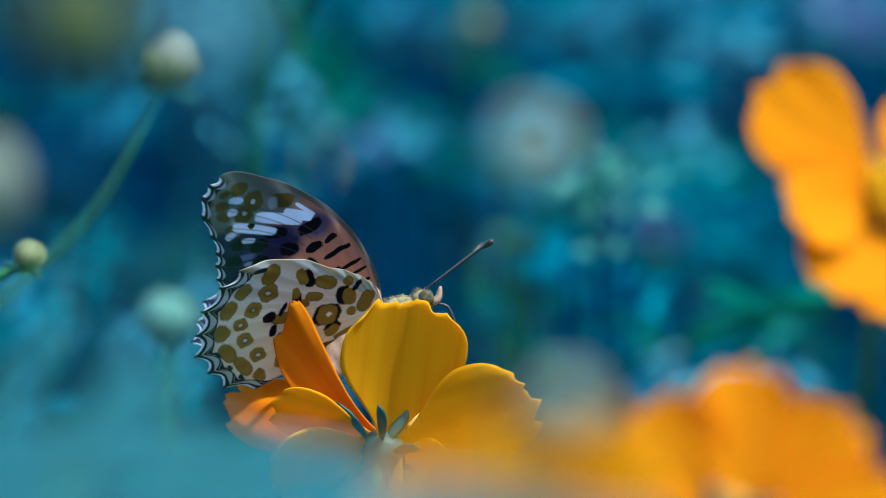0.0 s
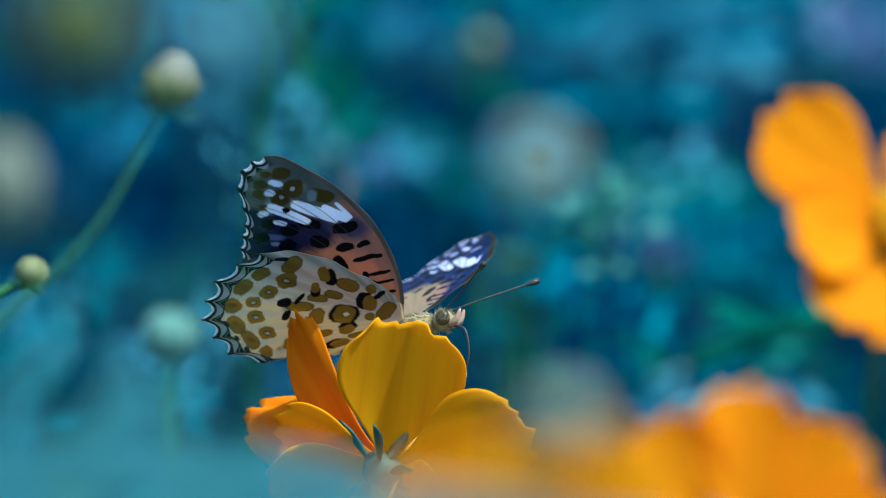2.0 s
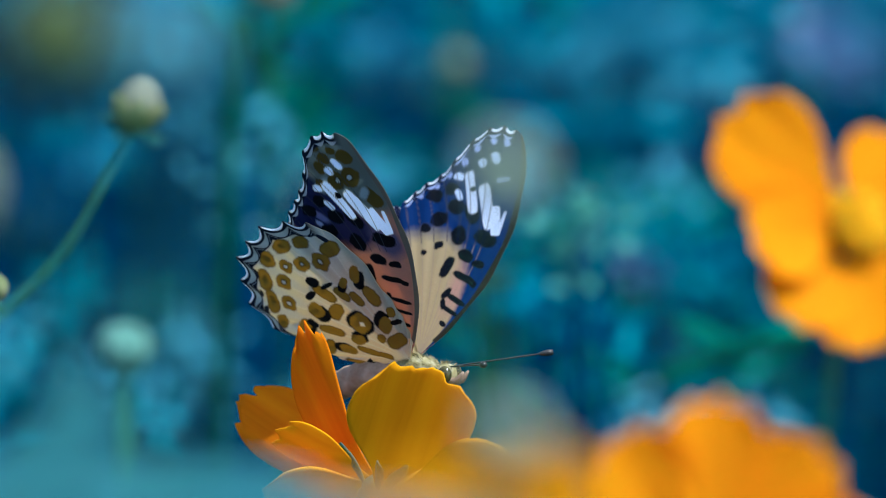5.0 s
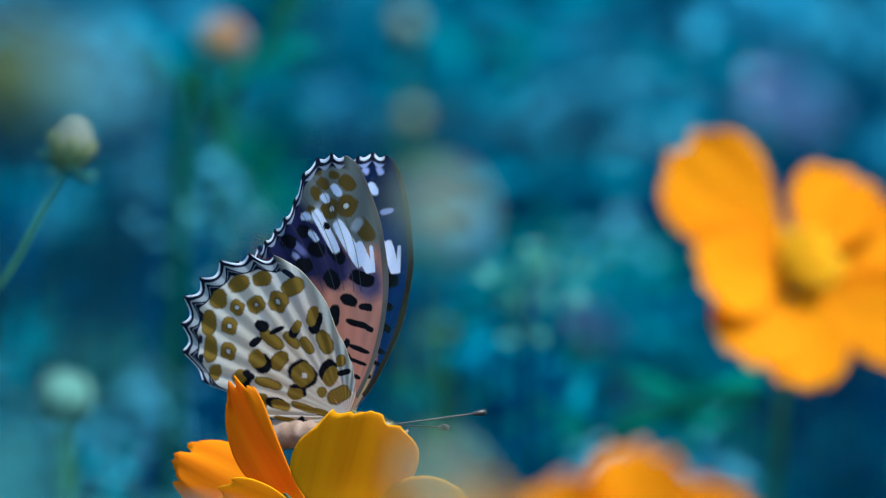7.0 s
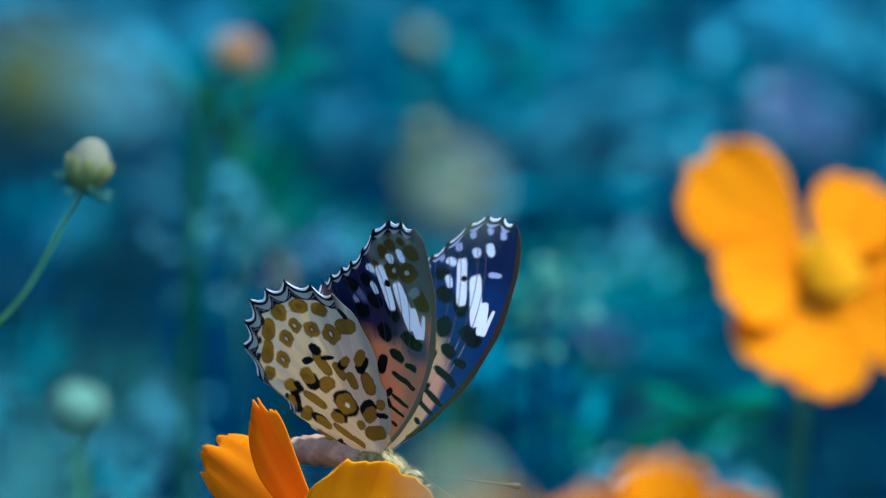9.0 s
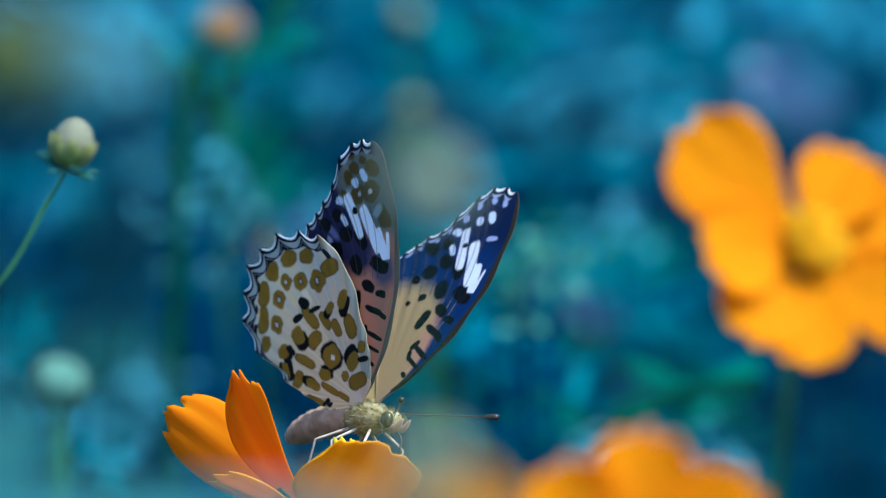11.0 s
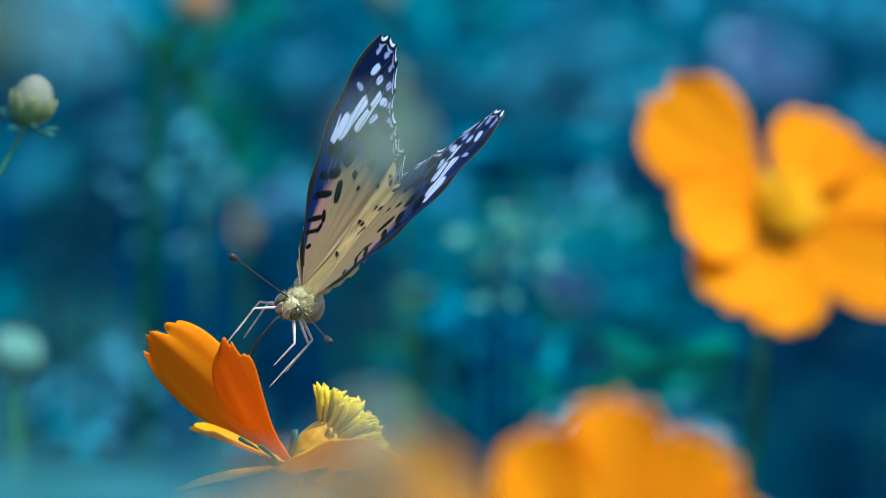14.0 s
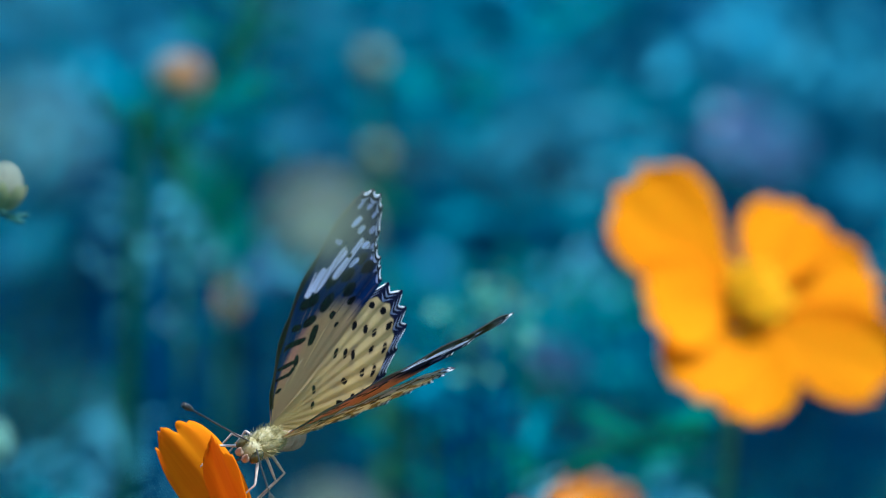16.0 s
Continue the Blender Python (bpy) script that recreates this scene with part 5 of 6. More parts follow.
    # the butterfly turns on the flower and opens and shuts its wings
    walk(fly, [
        (0, pose(-0.00862, 0.01061, 0.60971, -11.1, -28.8, 9.4)),
        (0.3, pose(-0.00711, 0.01045, 0.60857, -16.9, -25.4, -4.2)),
        (0.5, pose(-0.00618, 0.01034, 0.60775, -19.9, -23.3, -2.6)),
        (0.7, pose(-0.00583, 0.01027, 0.60728, -20.6, -20.3, -8.3)),
        (1, pose(-0.00548, 0.01019, 0.60665, -23.6, -24.7, -18.0)),
        (1.2, pose(-0.00546, 0.01033, 0.60763, -20.7, -24.2, -13.7)),
        (1.5, pose(-0.00554, 0.01058, 0.60921, -17.9, -28.9, -16.7)),
        (1.7, pose(-0.00554, 0.01063, 0.60949, -17.5, -29.0, -16.8)),
        (2, pose(-0.00543, 0.01073, 0.60998, -16.6, -25.3, -18.9)),
        (2.2, pose(-0.00521, 0.01067, 0.60955, -15.6, -30.2, -18.1)),
        (2.5, pose(-0.00468, 0.01058, 0.60897, -12.9, -30.2, -21.2)),
        (2.7, pose(-0.00364, 0.01047, 0.60791, -10.7, -23.3, -24.4)),
        (2.8, pose(-0.00313, 0.01042, 0.60747, -10.1, -19.2, -27.3)),
        (3, pose(-0.00208, 0.01032, 0.60652, -8.5, -10.2, -34.9)),
        (3.2, pose(-0.00165, 0.01035, 0.60650, -5.5, -3.3, -41.3)),
        (3.3, pose(-0.00146, 0.01055, 0.60783, -6.2, -1.7, -40.8)),
        (3.5, pose(-0.00112, 0.01037, 0.60621, -1.9, 2.8, -43.7)),
        (3.7, pose(0.00015, 0.01043, 0.60702, -4.0, 5.7, -40.9)),
        (3.8, pose(0.00048, 0.01045, 0.60737, -1.5, 0.1, -38.6)),
        (4, pose(0.00132, 0.01029, 0.60650, -1.3, -3.4, -34.0)),
        (6.3, pose(0.00043, 0.01054, 0.60716, -2.0, -3.0, -29.6)),
        (6.5, pose(0.00032, 0.01054, 0.60715, -2.2, -4.0, -26.3)),
        (6.7, pose(0.00027, 0.01070, 0.60788, 1.0, -1.1, -24.5)),
        (7, pose(-0.00038, 0.01051, 0.60581, -1.3, 0.7, -17.5)),
        (7.2, pose(-0.00061, 0.01042, 0.60518, -3.4, -0.3, -19.1)),
        (7.5, pose(-0.00094, 0.01036, 0.60469, -2.4, -3.0, -23.1)),
        (7.8, pose(0.00008, 0.01036, 0.60501, -5.5, -1.7, -22.0)),
        (8, pose(0.00080, 0.01039, 0.60544, -7.4, 0.6, -25.9)),
        (8.2, pose(0.00107, 0.01037, 0.60553, -5.9, 4.8, -27.2)),
        (8.5, pose(0.00139, 0.01033, 0.60550, -4.2, 8.5, -25.3)),
        (8.7, pose(0.00192, 0.01016, 0.60418, -3.6, 13.6, -27.3)),
        (9, pose(0.00265, 0.00993, 0.60226, -2.2, 15.7, -31.1)),
        (9.2, pose(0.00266, 0.00995, 0.60248, -3.0, 13.7, -33.2)),
        (11.3, pose(0.00280, 0.01030, 0.60565, -13.6, -4.3, -53.3)),
        (11.5, pose(0.00293, 0.01024, 0.60520, -12.6, -0.9, -57.0)),
        (11.7, pose(0.00389, 0.01030, 0.60547, -14.4, 1.0, -58.9)),
        (12, pose(0.00471, 0.01041, 0.60583, -18.7, -5.0, -57.7)),
        (12.2, pose(0.00388, 0.01057, 0.60712, -19.8, -4.0, -59.7)),
        (12.5, pose(0.00271, 0.01081, 0.60902, -20.8, -1.0, -62.5)),
        (12.7, pose(0.00300, 0.01107, 0.61226, -25.8, -3.6, -68.5)),
        (12.8, pose(0.00324, 0.01117, 0.61359, -27.5, -10.3, -71.6)),
        (13, pose(0.00352, 0.01140, 0.61651, -31.1, -7.1, -80.6)),
        (13.1, pose(0.00255, 0.00352, 0.61748, -33.3, -10.3, -76.5)),
        (13.2, pose(0.00176, 0.00353, 0.61730, -34.0, -15.4, -77.4)),
        (13.3, pose(0.00104, 0.00360, 0.61748, -33.9, -8.5, -85.5)),
        (13.4, pose(0.00032, 0.00363, 0.61739, -34.7, -10.2, -88.4)),
        (13.5, pose(-0.00034, 0.00368, 0.61748, -34.7, -8.1, -93.4)),
        (13.6, pose(-0.00009, 0.00398, 0.61961, -37.9, -2.6, -95.8)),
        (13.7, pose(-0.00050, 0.00391, 0.61886, -39.2, -5.6, -96.5)),
        (13.8, pose(-0.00108, -0.00002, 0.61942, -37.7, -2.8, -98.1)),
        (13.9, pose(-0.00084, 0.00007, 0.61996, -36.6, -2.4, -101.3)),
        (14, pose(-0.00148, 0.00008, 0.61978, -39.1, -3.8, -102.4)),
        (14.2, pose(0.00016, 0.00003, 0.61974, -40.9, -0.3, -106.2)),
        (14.3, pose(0.00130, 0.00007, 0.62025, -43.3, -1.8, -108.7)),
        (14.5, pose(0.00177, -0.00045, 0.61655, -42.0, -2.7, -112.4)),
        (14.7, pose(0.00262, -0.00048, 0.61575, -43.0, -3.6, -113.6)),
        (14.8, pose(0.00185, -0.00058, 0.61456, -42.0, -5.2, -118.1)),
        (15, pose(0.00131, -0.00134, 0.60781, -35.6, -14.6, -123.6)),
        (15.2, pose(0.00079, -0.00129, 0.60791, -50.9, -0.3, -121.8)),
        (15.3, pose(0.00065, -0.00122, 0.60825, -44.3, 1.5, -113.9)),
        (15.5, pose(0.00049, -0.00108, 0.60880, -50.8, 0.7, -97.9)),
        (15.7, pose(-0.00043, -0.00102, 0.60947, -48.2, 4.9, -108.7)),
        (16, pose(-0.00137, -0.00088, 0.61074, -44.7, 2.8, -112.0)),
    ])
    walk(WINGS["right_fore"], [(t, wing_pose(-1, a, s, w, True)) for t, a, s, w in (
        (0, 48.6, -16.1, -0.4), (0.3, 47.4, -7.0, 3.7), (0.5, 49.8, 2.0, 6.5), (0.7, 48.6, 4.8, 5.4), (1, 82.3, -0.5, 3.8), (1.2, 40.9, 5.9, 3.9), (1.5, 32.8, 4.3, 4.0),
        (1.7, 27.6, 1.8, 3.5), (2, 31.6, 3.2, 2.9), (2.2, 37.7, 4.4, 4.2), (2.5, 49.9, 13.3, 6.0), (2.7, 63.4, 11.4, 4.0), (2.8, 54.5, 7.2, 3.0), (3, 52.1, 1.2, 1.1),
        (3.2, 61.9, 2.7, -2.8), (3.3, 87.2, 3.5, -4.9), (3.5, 50.4, 8.2, -8.8), (3.7, 91.7, 7.9, -5.6), (3.8, 91.4, 3.8, -4.2), (4, 73.0, 2.3, -1.0), (6.3, 59.6, 2.6, 1.6),
        (6.5, 61.8, 5.1, 1.7), (6.7, 75.4, 1.5, 2.0), (7, 86.3, 2.5, 2.4), (7.2, 89.1, 6.6, 2.1), (7.5, 91.3, 2.6, 1.7), (7.8, 60.0, 10.0, 3.5), (8, 61.9, 9.0, 4.6),
        (8.2, 55.4, 5.6, 4.5), (8.5, 50.4, 3.5, 4.4), (8.7, 59.7, 6.7, 3.2), (9, 70.3, 6.1, 1.5), (9.2, 82.1, 6.1, 1.9), (11.3, 77.3, 6.2, 6.8), (11.5, 68.7, 10.7, 7.3),
        (11.7, 47.6, 14.1, 5.2), (12, 36.0, 10.5, 2.1), (12.2, 40.4, 8.3, 3.8), (12.5, 44.1, 7.0, 6.1), (12.7, 70.8, 6.8, 4.6), (12.8, 90.1, -3.1, 3.6), (13, 36.7, 3.1, 2.2),
        (13.1, 76.0, 2.3, 0.4), (13.2, 86.3, -7.7, -1.8), (13.3, 53.2, -3.9, -3.9), (13.4, 91.2, -3.7, -6.1), (13.5, 64.6, -7.2, -14.4), (13.6, 34.2, 3.7, -8.4), (13.7, 83.3, 0.2, -8.8),
        (13.8, 37.9, 0.5, -9.0), (13.9, 55.6, -1.0, -9.3), (14, 61.9, -6.2, -21.2), (14.2, 49.9, 0.7, -9.4), (14.3, 62.4, -1.4, -9.3), (14.5, 68.1, -8.1, -9.0), (14.7, 48.4, -3.7, -6.8),
        (14.8, 48.2, -4.8, -5.7), (15, 78.1, -3.8, -10.3), (15.2, 93.3, 1.4, -3.8), (15.3, 92.2, -1.3, -3.7), (15.5, 45.8, 1.6, -20.8), (15.7, 89.6, -8.4, -5.5), (16, 68.0, 3.1, -14.6),
    )])
    walk(WINGS["right_hind"], [(t, wing_pose(-1, a, s, w, False)) for t, a, s, w in (
        (0, 48.2, -15.8, -0.4), (0.3, 46.4, -5.2, 3.7), (0.5, 48.5, 1.9, 6.5), (0.7, 47.5, -0.1, 5.4), (1, 81.6, -3.2, 3.8), (1.2, 40.1, -0.6, 3.9), (1.5, 31.8, 3.4, 4.0),
        (1.7, 26.6, 2.5, 3.5), (2, 30.6, 1.2, 2.9), (2.2, 36.9, 1.5, 4.2), (2.5, 49.2, 2.0, 6.0), (2.7, 63.1, -0.7, 4.0), (2.8, 54.4, -2.0, 3.0), (3, 52.4, -4.7, 1.1),
        (3.2, 61.6, -6.2, -2.8), (3.3, 86.7, -7.0, -4.9), (3.5, 49.5, -8.6, -8.8), (3.7, 90.9, -4.8, -5.6), (3.8, 90.8, -2.9, -4.2), (4, 72.5, 0.8, -1.0), (6.3, 59.1, 0.8, 1.6),
        (6.5, 61.2, 0.8, 1.7), (6.7, 74.7, -0.0, 2.0), (7, 85.5, -1.2, 2.4), (7.2, 88.3, -1.5, 2.1), (7.5, 90.5, -1.9, 1.7), (7.8, 59.6, 0.6, 3.5), (8, 61.8, 2.3, 4.6),
        (8.2, 55.4, -0.5, 4.5), (8.5, 50.7, -4.7, 4.4), (8.7, 59.4, -2.3, 3.2), (9, 68.9, 1.3, 1.5), (9.2, 80.7, 1.8, 1.9), (11.3, 75.4, 6.2, 6.8), (11.5, 66.7, 6.6, 7.3),
        (11.7, 46.6, 6.9, 5.2), (12, 36.4, 7.6, 2.1), (12.2, 40.3, 5.4, 3.8), (12.5, 43.2, 2.2, 6.1), (12.7, 70.1, -2.6, 4.6), (12.8, 89.4, -5.0, 3.6), (13, 36.0, -10.0, 2.2),
        (13.1, 75.2, -9.4, 0.4), (13.2, 85.3, -13.2, -1.8), (13.3, 52.1, -17.0, -3.9), (13.4, 90.0, -20.8, -6.1), (13.5, 61.9, -23.1, -14.4), (13.6, 33.0, -23.5, -8.4), (13.7, 82.2, -22.3, -8.8),
        (13.8, 36.9, -21.2, -9.0), (13.9, 54.6, -20.0, -9.3), (14, 61.0, 8.0, -21.2), (14.2, 49.3, -15.2, -9.4), (14.3, 61.8, -13.3, -9.3), (14.5, 67.6, -9.7, -9.0), (14.7, 47.9, -9.4, -6.8),
        (14.8, 47.6, -9.2, -5.7), (15, 77.4, -9.0, -10.3), (15.2, 92.8, -10.8, -3.8), (15.3, 91.7, -11.7, -3.7), (15.5, 45.6, -15.2, -20.8), (15.7, 89.3, -10.8, -5.5), (16, 69.1, -5.8, -14.6),
    )])
    walk(WINGS["left_fore"], [(t, wing_pose(1, a, s, w, True)) for t, a, s, w in (
        (0, 44.0, -10.0, -1.8), (0.3, 24.6, 8.4, -1.8), (0.5, 40.7, 15.4, -1.8), (0.7, 50.0, 14.3, -1.7), (1, 60.6, 9.5, -1.5), (1.2, 43.7, 6.4, -1.0), (1.5, 30.7, 8.1, -0.3),
        (1.7, 24.5, 5.0, -1.2), (2, 27.2, 6.3, -2.4), (2.2, 30.4, 7.2, -1.0), (2.5, 45.9, 18.6, 1.2), (2.7, 72.5, 9.9, -1.8), (2.8, 53.9, 9.3, -3.3), (3, 45.7, 8.4, -6.3),
        (3.2, 53.0, 8.2, -5.9), (3.3, 81.1, 4.2, -5.6), (3.5, 38.3, -3.1, -5.1), (3.7, 70.3, 5.9, -5.7), (3.8, 74.4, 5.8, -5.9), (4, 62.4, 8.2, -6.4), (6.3, 54.9, 10.8, -2.2),
        (6.5, 61.3, 6.9, -1.9), (6.7, 73.5, 10.1, -1.3), (7, 76.3, 5.9, -0.5), (7.2, 73.7, 2.7, -0.3), (7.5, 83.9, 7.0, -0.0), (7.8, 65.9, 3.8, 0.5), (8, 68.5, 10.0, 0.9),
        (8.2, 63.4, 10.8, -0.6), (8.5, 55.6, 3.5, -2.8), (8.7, 53.7, 6.8, -3.0), (9, 65.4, 6.3, -3.4), (9.2, 79.2, 6.9, -3.6), (11.3, 56.8, 16.0, -5.0), (11.5, 43.9, 19.6, -5.2),
        (11.7, 37.9, 20.8, -4.0), (12, 30.5, 13.6, -2.2), (12.2, 26.2, 12.6, -3.0), (12.5, 35.3, 11.8, -4.2), (12.7, 62.4, 7.2, -6.3), (12.8, 88.6, 8.5, -7.3), (13, 27.4, 5.5, -9.5),
        (13.1, 66.1, 2.8, -7.0), (13.2, 61.0, -0.3, -8.1), (13.3, 28.6, 0.5, -9.1), (13.4, 76.1, -6.2, -10.2), (13.5, 52.7, -0.3, -13.2), (13.6, 21.5, -0.5, -11.0), (13.7, 79.0, -9.2, -10.8),
        (13.8, 33.3, -3.4, -10.6), (13.9, 71.5, -2.0, -10.4), (14, 80.1, -5.5, -21.0), (14.2, 57.2, -6.6, -4.1), (14.3, 64.0, -9.0, -1.1), (14.5, 71.5, -16.7, 3.2), (14.7, 41.1, -18.5, 1.7),
        (14.8, 39.2, -17.8, 0.0), (15, 85.0, -27.0, -7.3), (15.2, 77.8, -17.1, -0.8), (15.3, 64.4, -17.0, 0.6), (15.5, 45.5, -5.6, -1.8), (15.7, 73.5, -7.5, 2.0), (16, 73.5, -7.7, 3.4),
    )])
    walk(WINGS["left_hind"], [(t, wing_pose(1, a, s, w, False)) for t, a, s, w in (
        (0, 43.3, -9.0, -1.8), (0.3, 23.9, -2.9, -1.8), (0.5, 40.1, 2.2, -1.8), (0.7, 49.4, 2.5, -1.7), (1, 59.9, 3.0, -1.5), (1.2, 43.1, 2.4, -1.0), (1.5, 30.2, 1.6, -0.3),
        (1.7, 23.9, 1.5, -1.2), (2, 26.5, 1.4, -2.4), (2.2, 29.8, 3.7, -1.0), (2.5, 45.3, 7.0, 1.2), (2.7, 72.0, 5.2, -1.8), (2.8, 53.2, 4.2, -3.3), (3, 45.0, 2.4, -6.3),
        (3.2, 52.4, 1.3, -5.9), (3.3, 80.4, 0.8, -5.6), (3.5, 37.8, -0.3, -5.1), (3.7, 69.8, 1.8, -5.7), (3.8, 73.8, 2.8, -5.9), (4, 61.9, 4.9, -6.4), (6.3, 54.2, 4.8, -2.2),
        (6.5, 60.7, 4.8, -1.9), (6.7, 72.8, 4.6, -1.3), (7, 75.7, 4.2, -0.5), (7.2, 73.0, 4.2, -0.3), (7.5, 83.3, 4.2, -0.0), (7.8, 65.3, 6.0, 0.5), (8, 67.9, 7.2, 0.9),
        (8.2, 62.7, 6.0, -0.6), (8.5, 54.9, 4.2, -2.8), (8.7, 53.0, 4.8, -3.0), (9, 64.7, 5.7, -3.4), (9.2, 78.5, 6.1, -3.6), (11.3, 56.3, 10.5, -5.0), (11.5, 43.4, 10.9, -5.2),
        (11.7, 37.2, 8.8, -4.0), (12, 29.8, 5.8, -2.2), (12.2, 25.5, 6.1, -3.0), (12.5, 34.6, 6.6, -4.2), (12.7, 61.7, 0.0, -6.3), (12.8, 87.9, -3.3, -7.3), (13, 26.7, -9.8, -9.5),
        (13.1, 65.5, -12.4, -7.0), (13.2, 60.4, -14.9, -8.1), (13.3, 28.1, -17.5, -9.1), (13.4, 75.6, -20.0, -10.2), (13.5, 51.3, -26.0, -13.2), (13.6, 21.0, -22.0, -11.0), (13.7, 78.5, -21.4, -10.8),
        (13.8, 32.8, -20.8, -10.6), (13.9, 71.0, -20.2, -10.4), (14, 79.5, -16.0, -21.0), (14.2, 56.7, -14.6, -4.1), (14.3, 63.5, -12.1, -1.1), (14.5, 71.7, -6.3, 3.2), (14.7, 36.0, -3.2, 1.7),
        (14.8, 31.9, -1.3, 0.0), (15, 75.2, -2.2, -7.3), (15.2, 70.6, -0.6, -0.8), (15.3, 59.5, -2.2, 0.6), (15.5, 45.4, -21.1, -1.8), (15.7, 72.5, -3.7, 2.0), (16, 71.2, -8.1, 3.4),
    )])
    sway(budL, (
        (0, 0.0015, -0.0550, 0.0052), (0.5, 0.0011, -0.0537, 0.0048), (1, 0.0016, -0.0525, 0.0044), (1.5, 0.0016, -0.0512, 0.0047), (2, 0.0013, -0.0500, 0.0042), (2.5, 0.0012, -0.0488, 0.0046),
        (3, 0.0013, -0.0475, 0.0035), (3.5, 0.0014, -0.0462, 0.0039), (4, 0.0019, -0.0450, 0.0034), (6.5, 0.0004, -0.0050, -0.0018), (7, -0.0007, 0.0020, -0.0014), (7.5, -0.0004, 0.0090, -0.0027),
        (8, -0.0009, 0.0160, -0.0037), (8.5, -0.0016, 0.0230, -0.0039), (9, -0.0017, 0.0300, -0.0056), (11.5, -0.0025, 0.0467, -0.0079), (12, -0.0029, 0.0500, -0.0081), (12.5, -0.0031, 0.0500, -0.0083),
        (13, -0.0029, 0.0500, -0.0071), (13.5, -0.0029, 0.0500, -0.0070), (14, -0.0031, 0.0500, -0.0063), (14.5, -0.0043, 0.0500, -0.0059), (15, -0.0014, 0.0500, -0.0094), (15.5, -0.0030, 0.0500, -0.0077),
        (16, -0.0024, 0.0500, -0.0075),
    ))
    sway(blob, (
        (0, -0.0002, 0.0000, 0.0001), (1, -0.0011, 0.0000, -0.0006), (2, 0.0003, 0.0000, -0.0004), (3, 0.0000, 0.0000, 0.0008), (4, 0.0019, 0.0000, 0.0000), (6.5, 0.0028, 0.0000, -0.0005),
        (7.5, 0.0032, 0.0000, 0.0004), (9, 0.0028, 0.0000, 0.0020), (11.5, 0.0030, 0.0000, 0.0003), (12.5, 0.0033, 0.0000, 0.0015), (13.5, 0.0050, 0.0000, 0.0016), (14, 0.0033, 0.0000, 0.0013),
        (15, 0.0071, 0.0000, 0.0047), (15.5, 0.0034, 0.0000, 0.0067), (16, 0.0038, 0.0000, 0.0019),
    ))
    sway(rfl, (
        (0, 0.0022, 0.0000, -0.0029), (0.5, 0.0025, 0.0000, -0.0046), (1, 0.0034, 0.0000, -0.0036), (1.5, 0.0031, 0.0000, -0.0039), (2, 0.0028, 0.0000, -0.0048), (2.5, 0.0036, 0.0000, -0.0038),
        (3, 0.0038, 0.0000, -0.0029), (3.5, 0.0048, 0.0000, -0.0015), (4, 0.0029, 0.0000, -0.0039), (6.5, -0.0001, 0.0000, 0.0023), (7, 0.0001, 0.0000, 0.0014), (7.5, 0.0005, 0.0000, 0.0018),
        (8, 0.0008, 0.0000, 0.0026), (8.5, 0.0010, 0.0000, 0.0028), (9, 0.0014, 0.0000, 0.0023), (11.5, 0.0015, 0.0000, 0.0043), (12, 0.0013, 0.0000, 0.0052), (12.5, 0.0005, 0.0000, 0.0041),
        (13, 0.0009, 0.0000, 0.0043), (13.5, 0.0017, 0.0000, 0.0044), (14, 0.0017, 0.0000, 0.0049), (14.5, 0.0017, 0.0000, 0.0037), (15, 0.0003, 0.0000, 0.0033), (15.5, -0.0008, 0.0000, 0.0032),
        (16, 0.0000, 0.0000, 0.0020),
    ))
    sway(ffl, (
        (0, -0.0007, 0.0000, -0.0001), (1, -0.0008, 0.0000, -0.0004), (2, -0.0006, 0.0000, -0.0007), (4, 0.0016, 0.0000, -0.0006), (6.5, -0.0002, 0.0000, -0.0007), (7.5, -0.0006, 0.0000, -0.0007),
        (9, 0.0007, 0.0000, -0.0008), (11.5, 0.0006, 0.0000, -0.0006), (12.5, 0.0023, 0.0000, -0.0009), (14, 0.0021, 0.0000, -0.0000), (15, 0.0041, 0.0000, 0.0005), (15.5, 0.0022, 0.0000, 0.0030),
        (16, 0.0048, 0.0000, -0.0004),
    ))
    sway(veil, (
        (0, -0.0002, 0.0000, -0.0042), (4, 0.0003, 0.0000, -0.0043), (6.5, 0.0008, 0.0000, -0.0045), (9, 0.0008, 0.0000, -0.0040), (11.5, 0.0006, 0.0000, -0.0020), (12.5, 0.0007, 0.0000, -0.0024),
        (14, 0.0003, 0.0000, -0.0020), (15, 0.0024, 0.0000, -0.0012), (16, 0.0028, 0.0000, -0.0038),
    ))
    sway(nfl, (
        (0, -0.0001, 0.0000, -0.0002), (4, 0.0003, 0.0000, -0.0007), (6.5, 0.0006, 0.0000, -0.0013), (9, 0.0007, 0.0000, -0.0013), (11.5, 0.0005, 0.0000, -0.0012), (12.5, 0.0006, 0.0000, -0.0016),
        (14, 0.0003, 0.0000, -0.0012), (15, 0.0020, 0.0000, -0.0004), (16, 0.0024, 0.0000, -0.0020),
    ))
    sway(low_leaf, (
        (0, -0.0001, 0.0000, -0.0002), (4, 0.0003, 0.0000, -0.0007), (6.5, 0.0006, 0.0000, -0.0013), (9, 0.0007, 0.0000, -0.0013), (11.5, 0.0005, 0.0000, -0.0012), (12.5, 0.0006, 0.0000, -0.0016),
        (14, 0.0003, 0.0000, -0.0012), (15, 0.0020, 0.0000, -0.0004), (16, 0.0024, 0.0000, -0.0020),
    ))
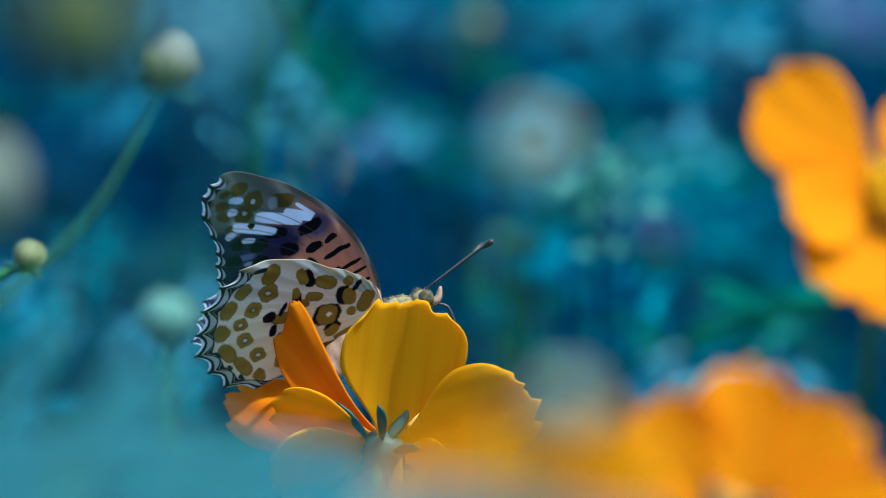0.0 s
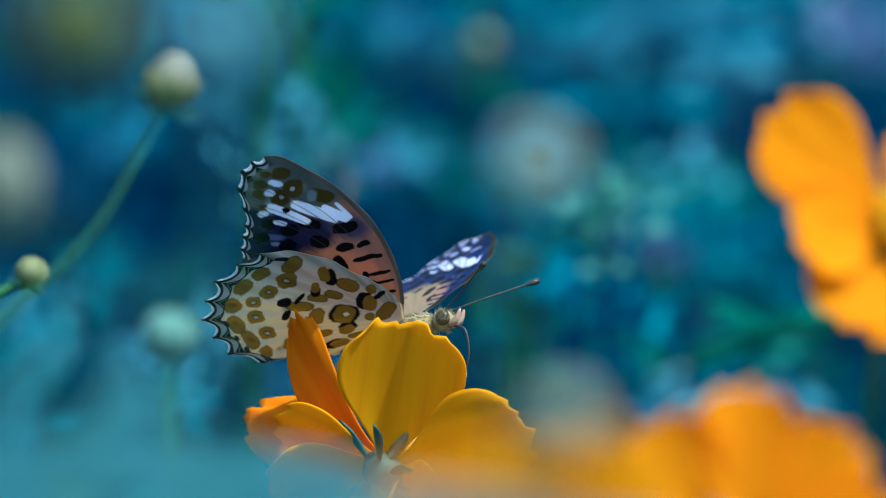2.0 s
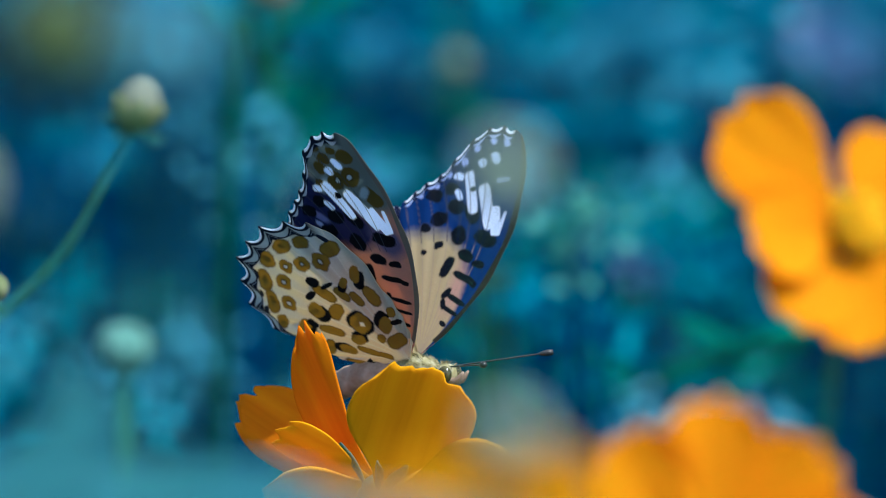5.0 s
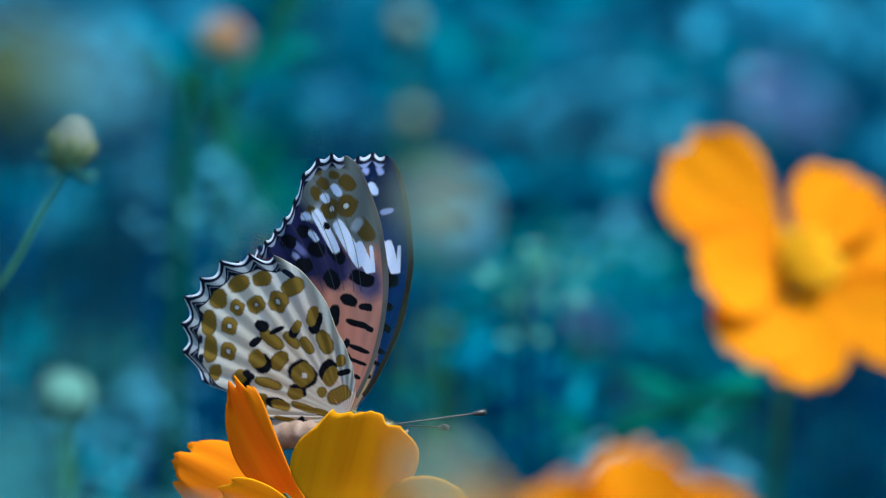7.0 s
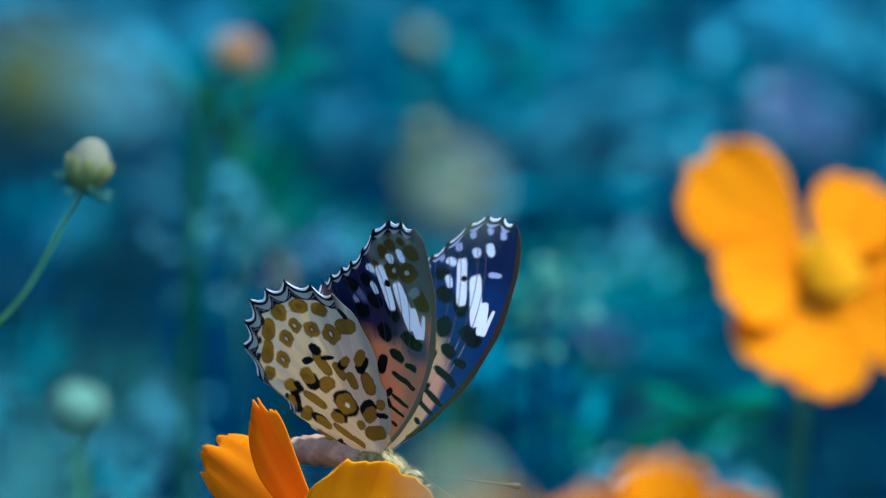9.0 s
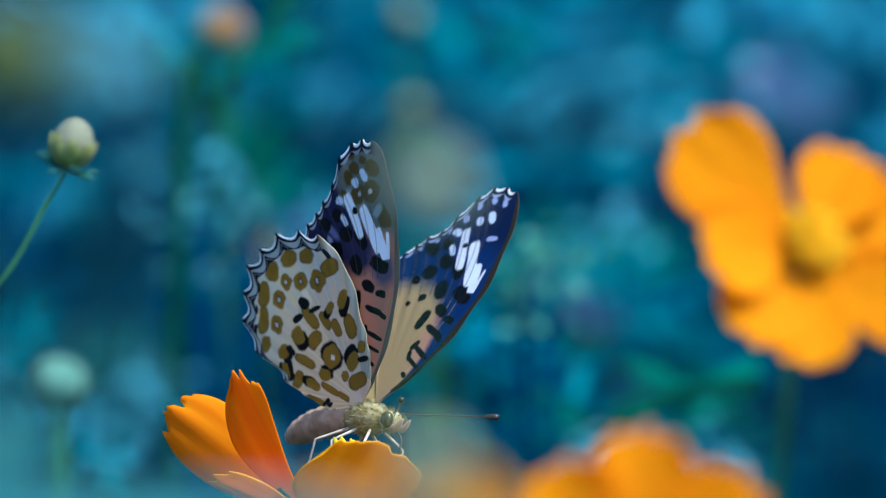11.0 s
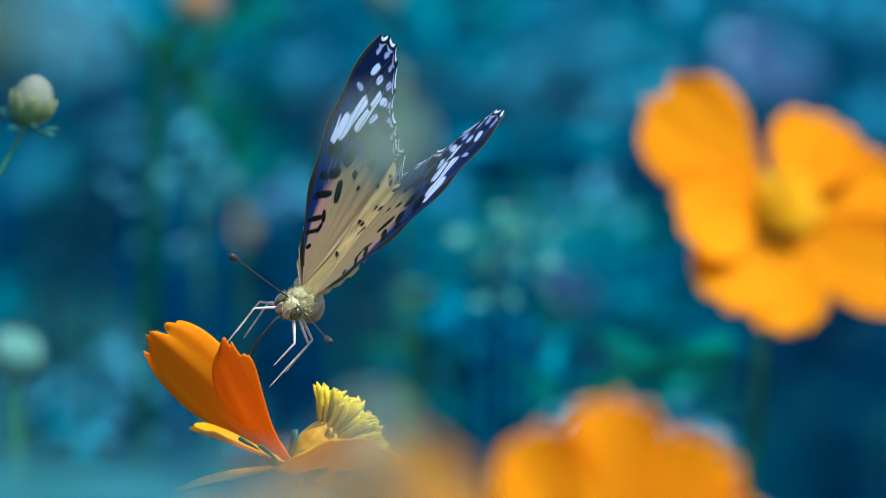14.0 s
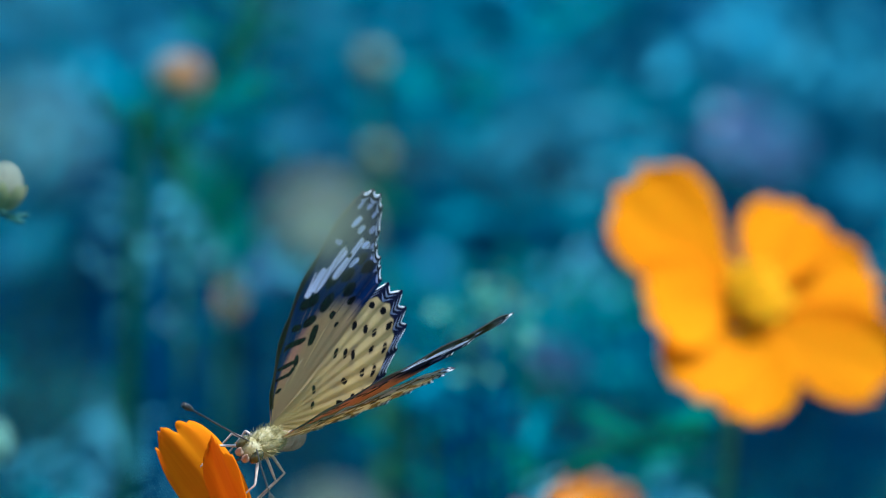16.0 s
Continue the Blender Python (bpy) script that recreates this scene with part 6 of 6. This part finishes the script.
    sway(haze_bud, (
        (0, -0.0017, 0.0000, 0.0000), (4, -0.0002, 0.0000, 0.0001), (6.5, 0.0002, 0.0000, -0.0001), (9, 0.0004, 0.0000, -0.0001), (11.5, 0.0022, 0.0000, 0.0001), (12.5, 0.0027, 0.0000, -0.0004),
        (14, 0.0028, 0.0000, 0.0001), (15, 0.0054, 0.0000, 0.0011), (16, 0.0061, 0.0000, -0.0009),
    ))
    sway(olive_bud, (
        (0, 0.0002, 0.0000, -0.0011), (4, 0.0015, 0.0000, -0.0008), (6.5, 0.0057, 0.0000, -0.0011), (9, 0.0057, 0.0000, -0.0010), (11.5, 0.0060, 0.0000, -0.0010), (12.5, 0.0062, 0.0000, -0.0014),
        (14, 0.0061, 0.0000, -0.0009), (15, 0.0084, 0.0000, 0.0001), (16, 0.0090, 0.0000, -0.0018),
    ))
    sway(edge_bud, (
        (0, 0.0001, 0.0000, -0.0035), (4, 0.0023, 0.0000, -0.0018), (6.5, 0.0026, 0.0000, -0.0023), (9, 0.0026, 0.0000, -0.0023), (11.5, 0.0025, 0.0000, -0.0023), (12.5, 0.0025, 0.0000, -0.0026),
        (14, 0.0022, 0.0000, -0.0023), (15, 0.0037, 0.0000, -0.0016), (16, 0.0041, 0.0000, -0.0030),
    ))
    sway(low_bud, (
        (0, 0.0003, 0.0000, -0.0001), (1, 0.0002, 0.0000, -0.0003), (2, 0.0005, 0.0000, -0.0004), (3, 0.0004, 0.0000, 0.0001), (4, 0.0003, 0.0000, -0.0003), (6.5, 0.0007, 0.0000, -0.0004),
        (7.5, 0.0006, 0.0000, -0.0002), (9, 0.0005, 0.0000, -0.0003), (11.5, 0.0003, 0.0000, -0.0005), (12.5, -0.0005, 0.0000, -0.0007), (14, -0.0001, 0.0000, -0.0002), (15, 0.0007, 0.0000, -0.0003),
        (16, 0.0013, 0.0000, -0.0013),
    ))
    sway(low_bud_right, (
        (0, -0.0002, 0.0000, -0.0002), (4, 0.0003, 0.0000, -0.0008), (6.5, 0.0007, 0.0000, -0.0014), (9, 0.0008, 0.0000, -0.0014), (11.5, 0.0006, 0.0000, -0.0014), (12.5, 0.0006, 0.0000, -0.0018),
        (14, 0.0003, 0.0000, -0.0014), (15, 0.0023, 0.0000, -0.0004), (16, 0.0026, 0.0000, -0.0022),
    ))


motions()
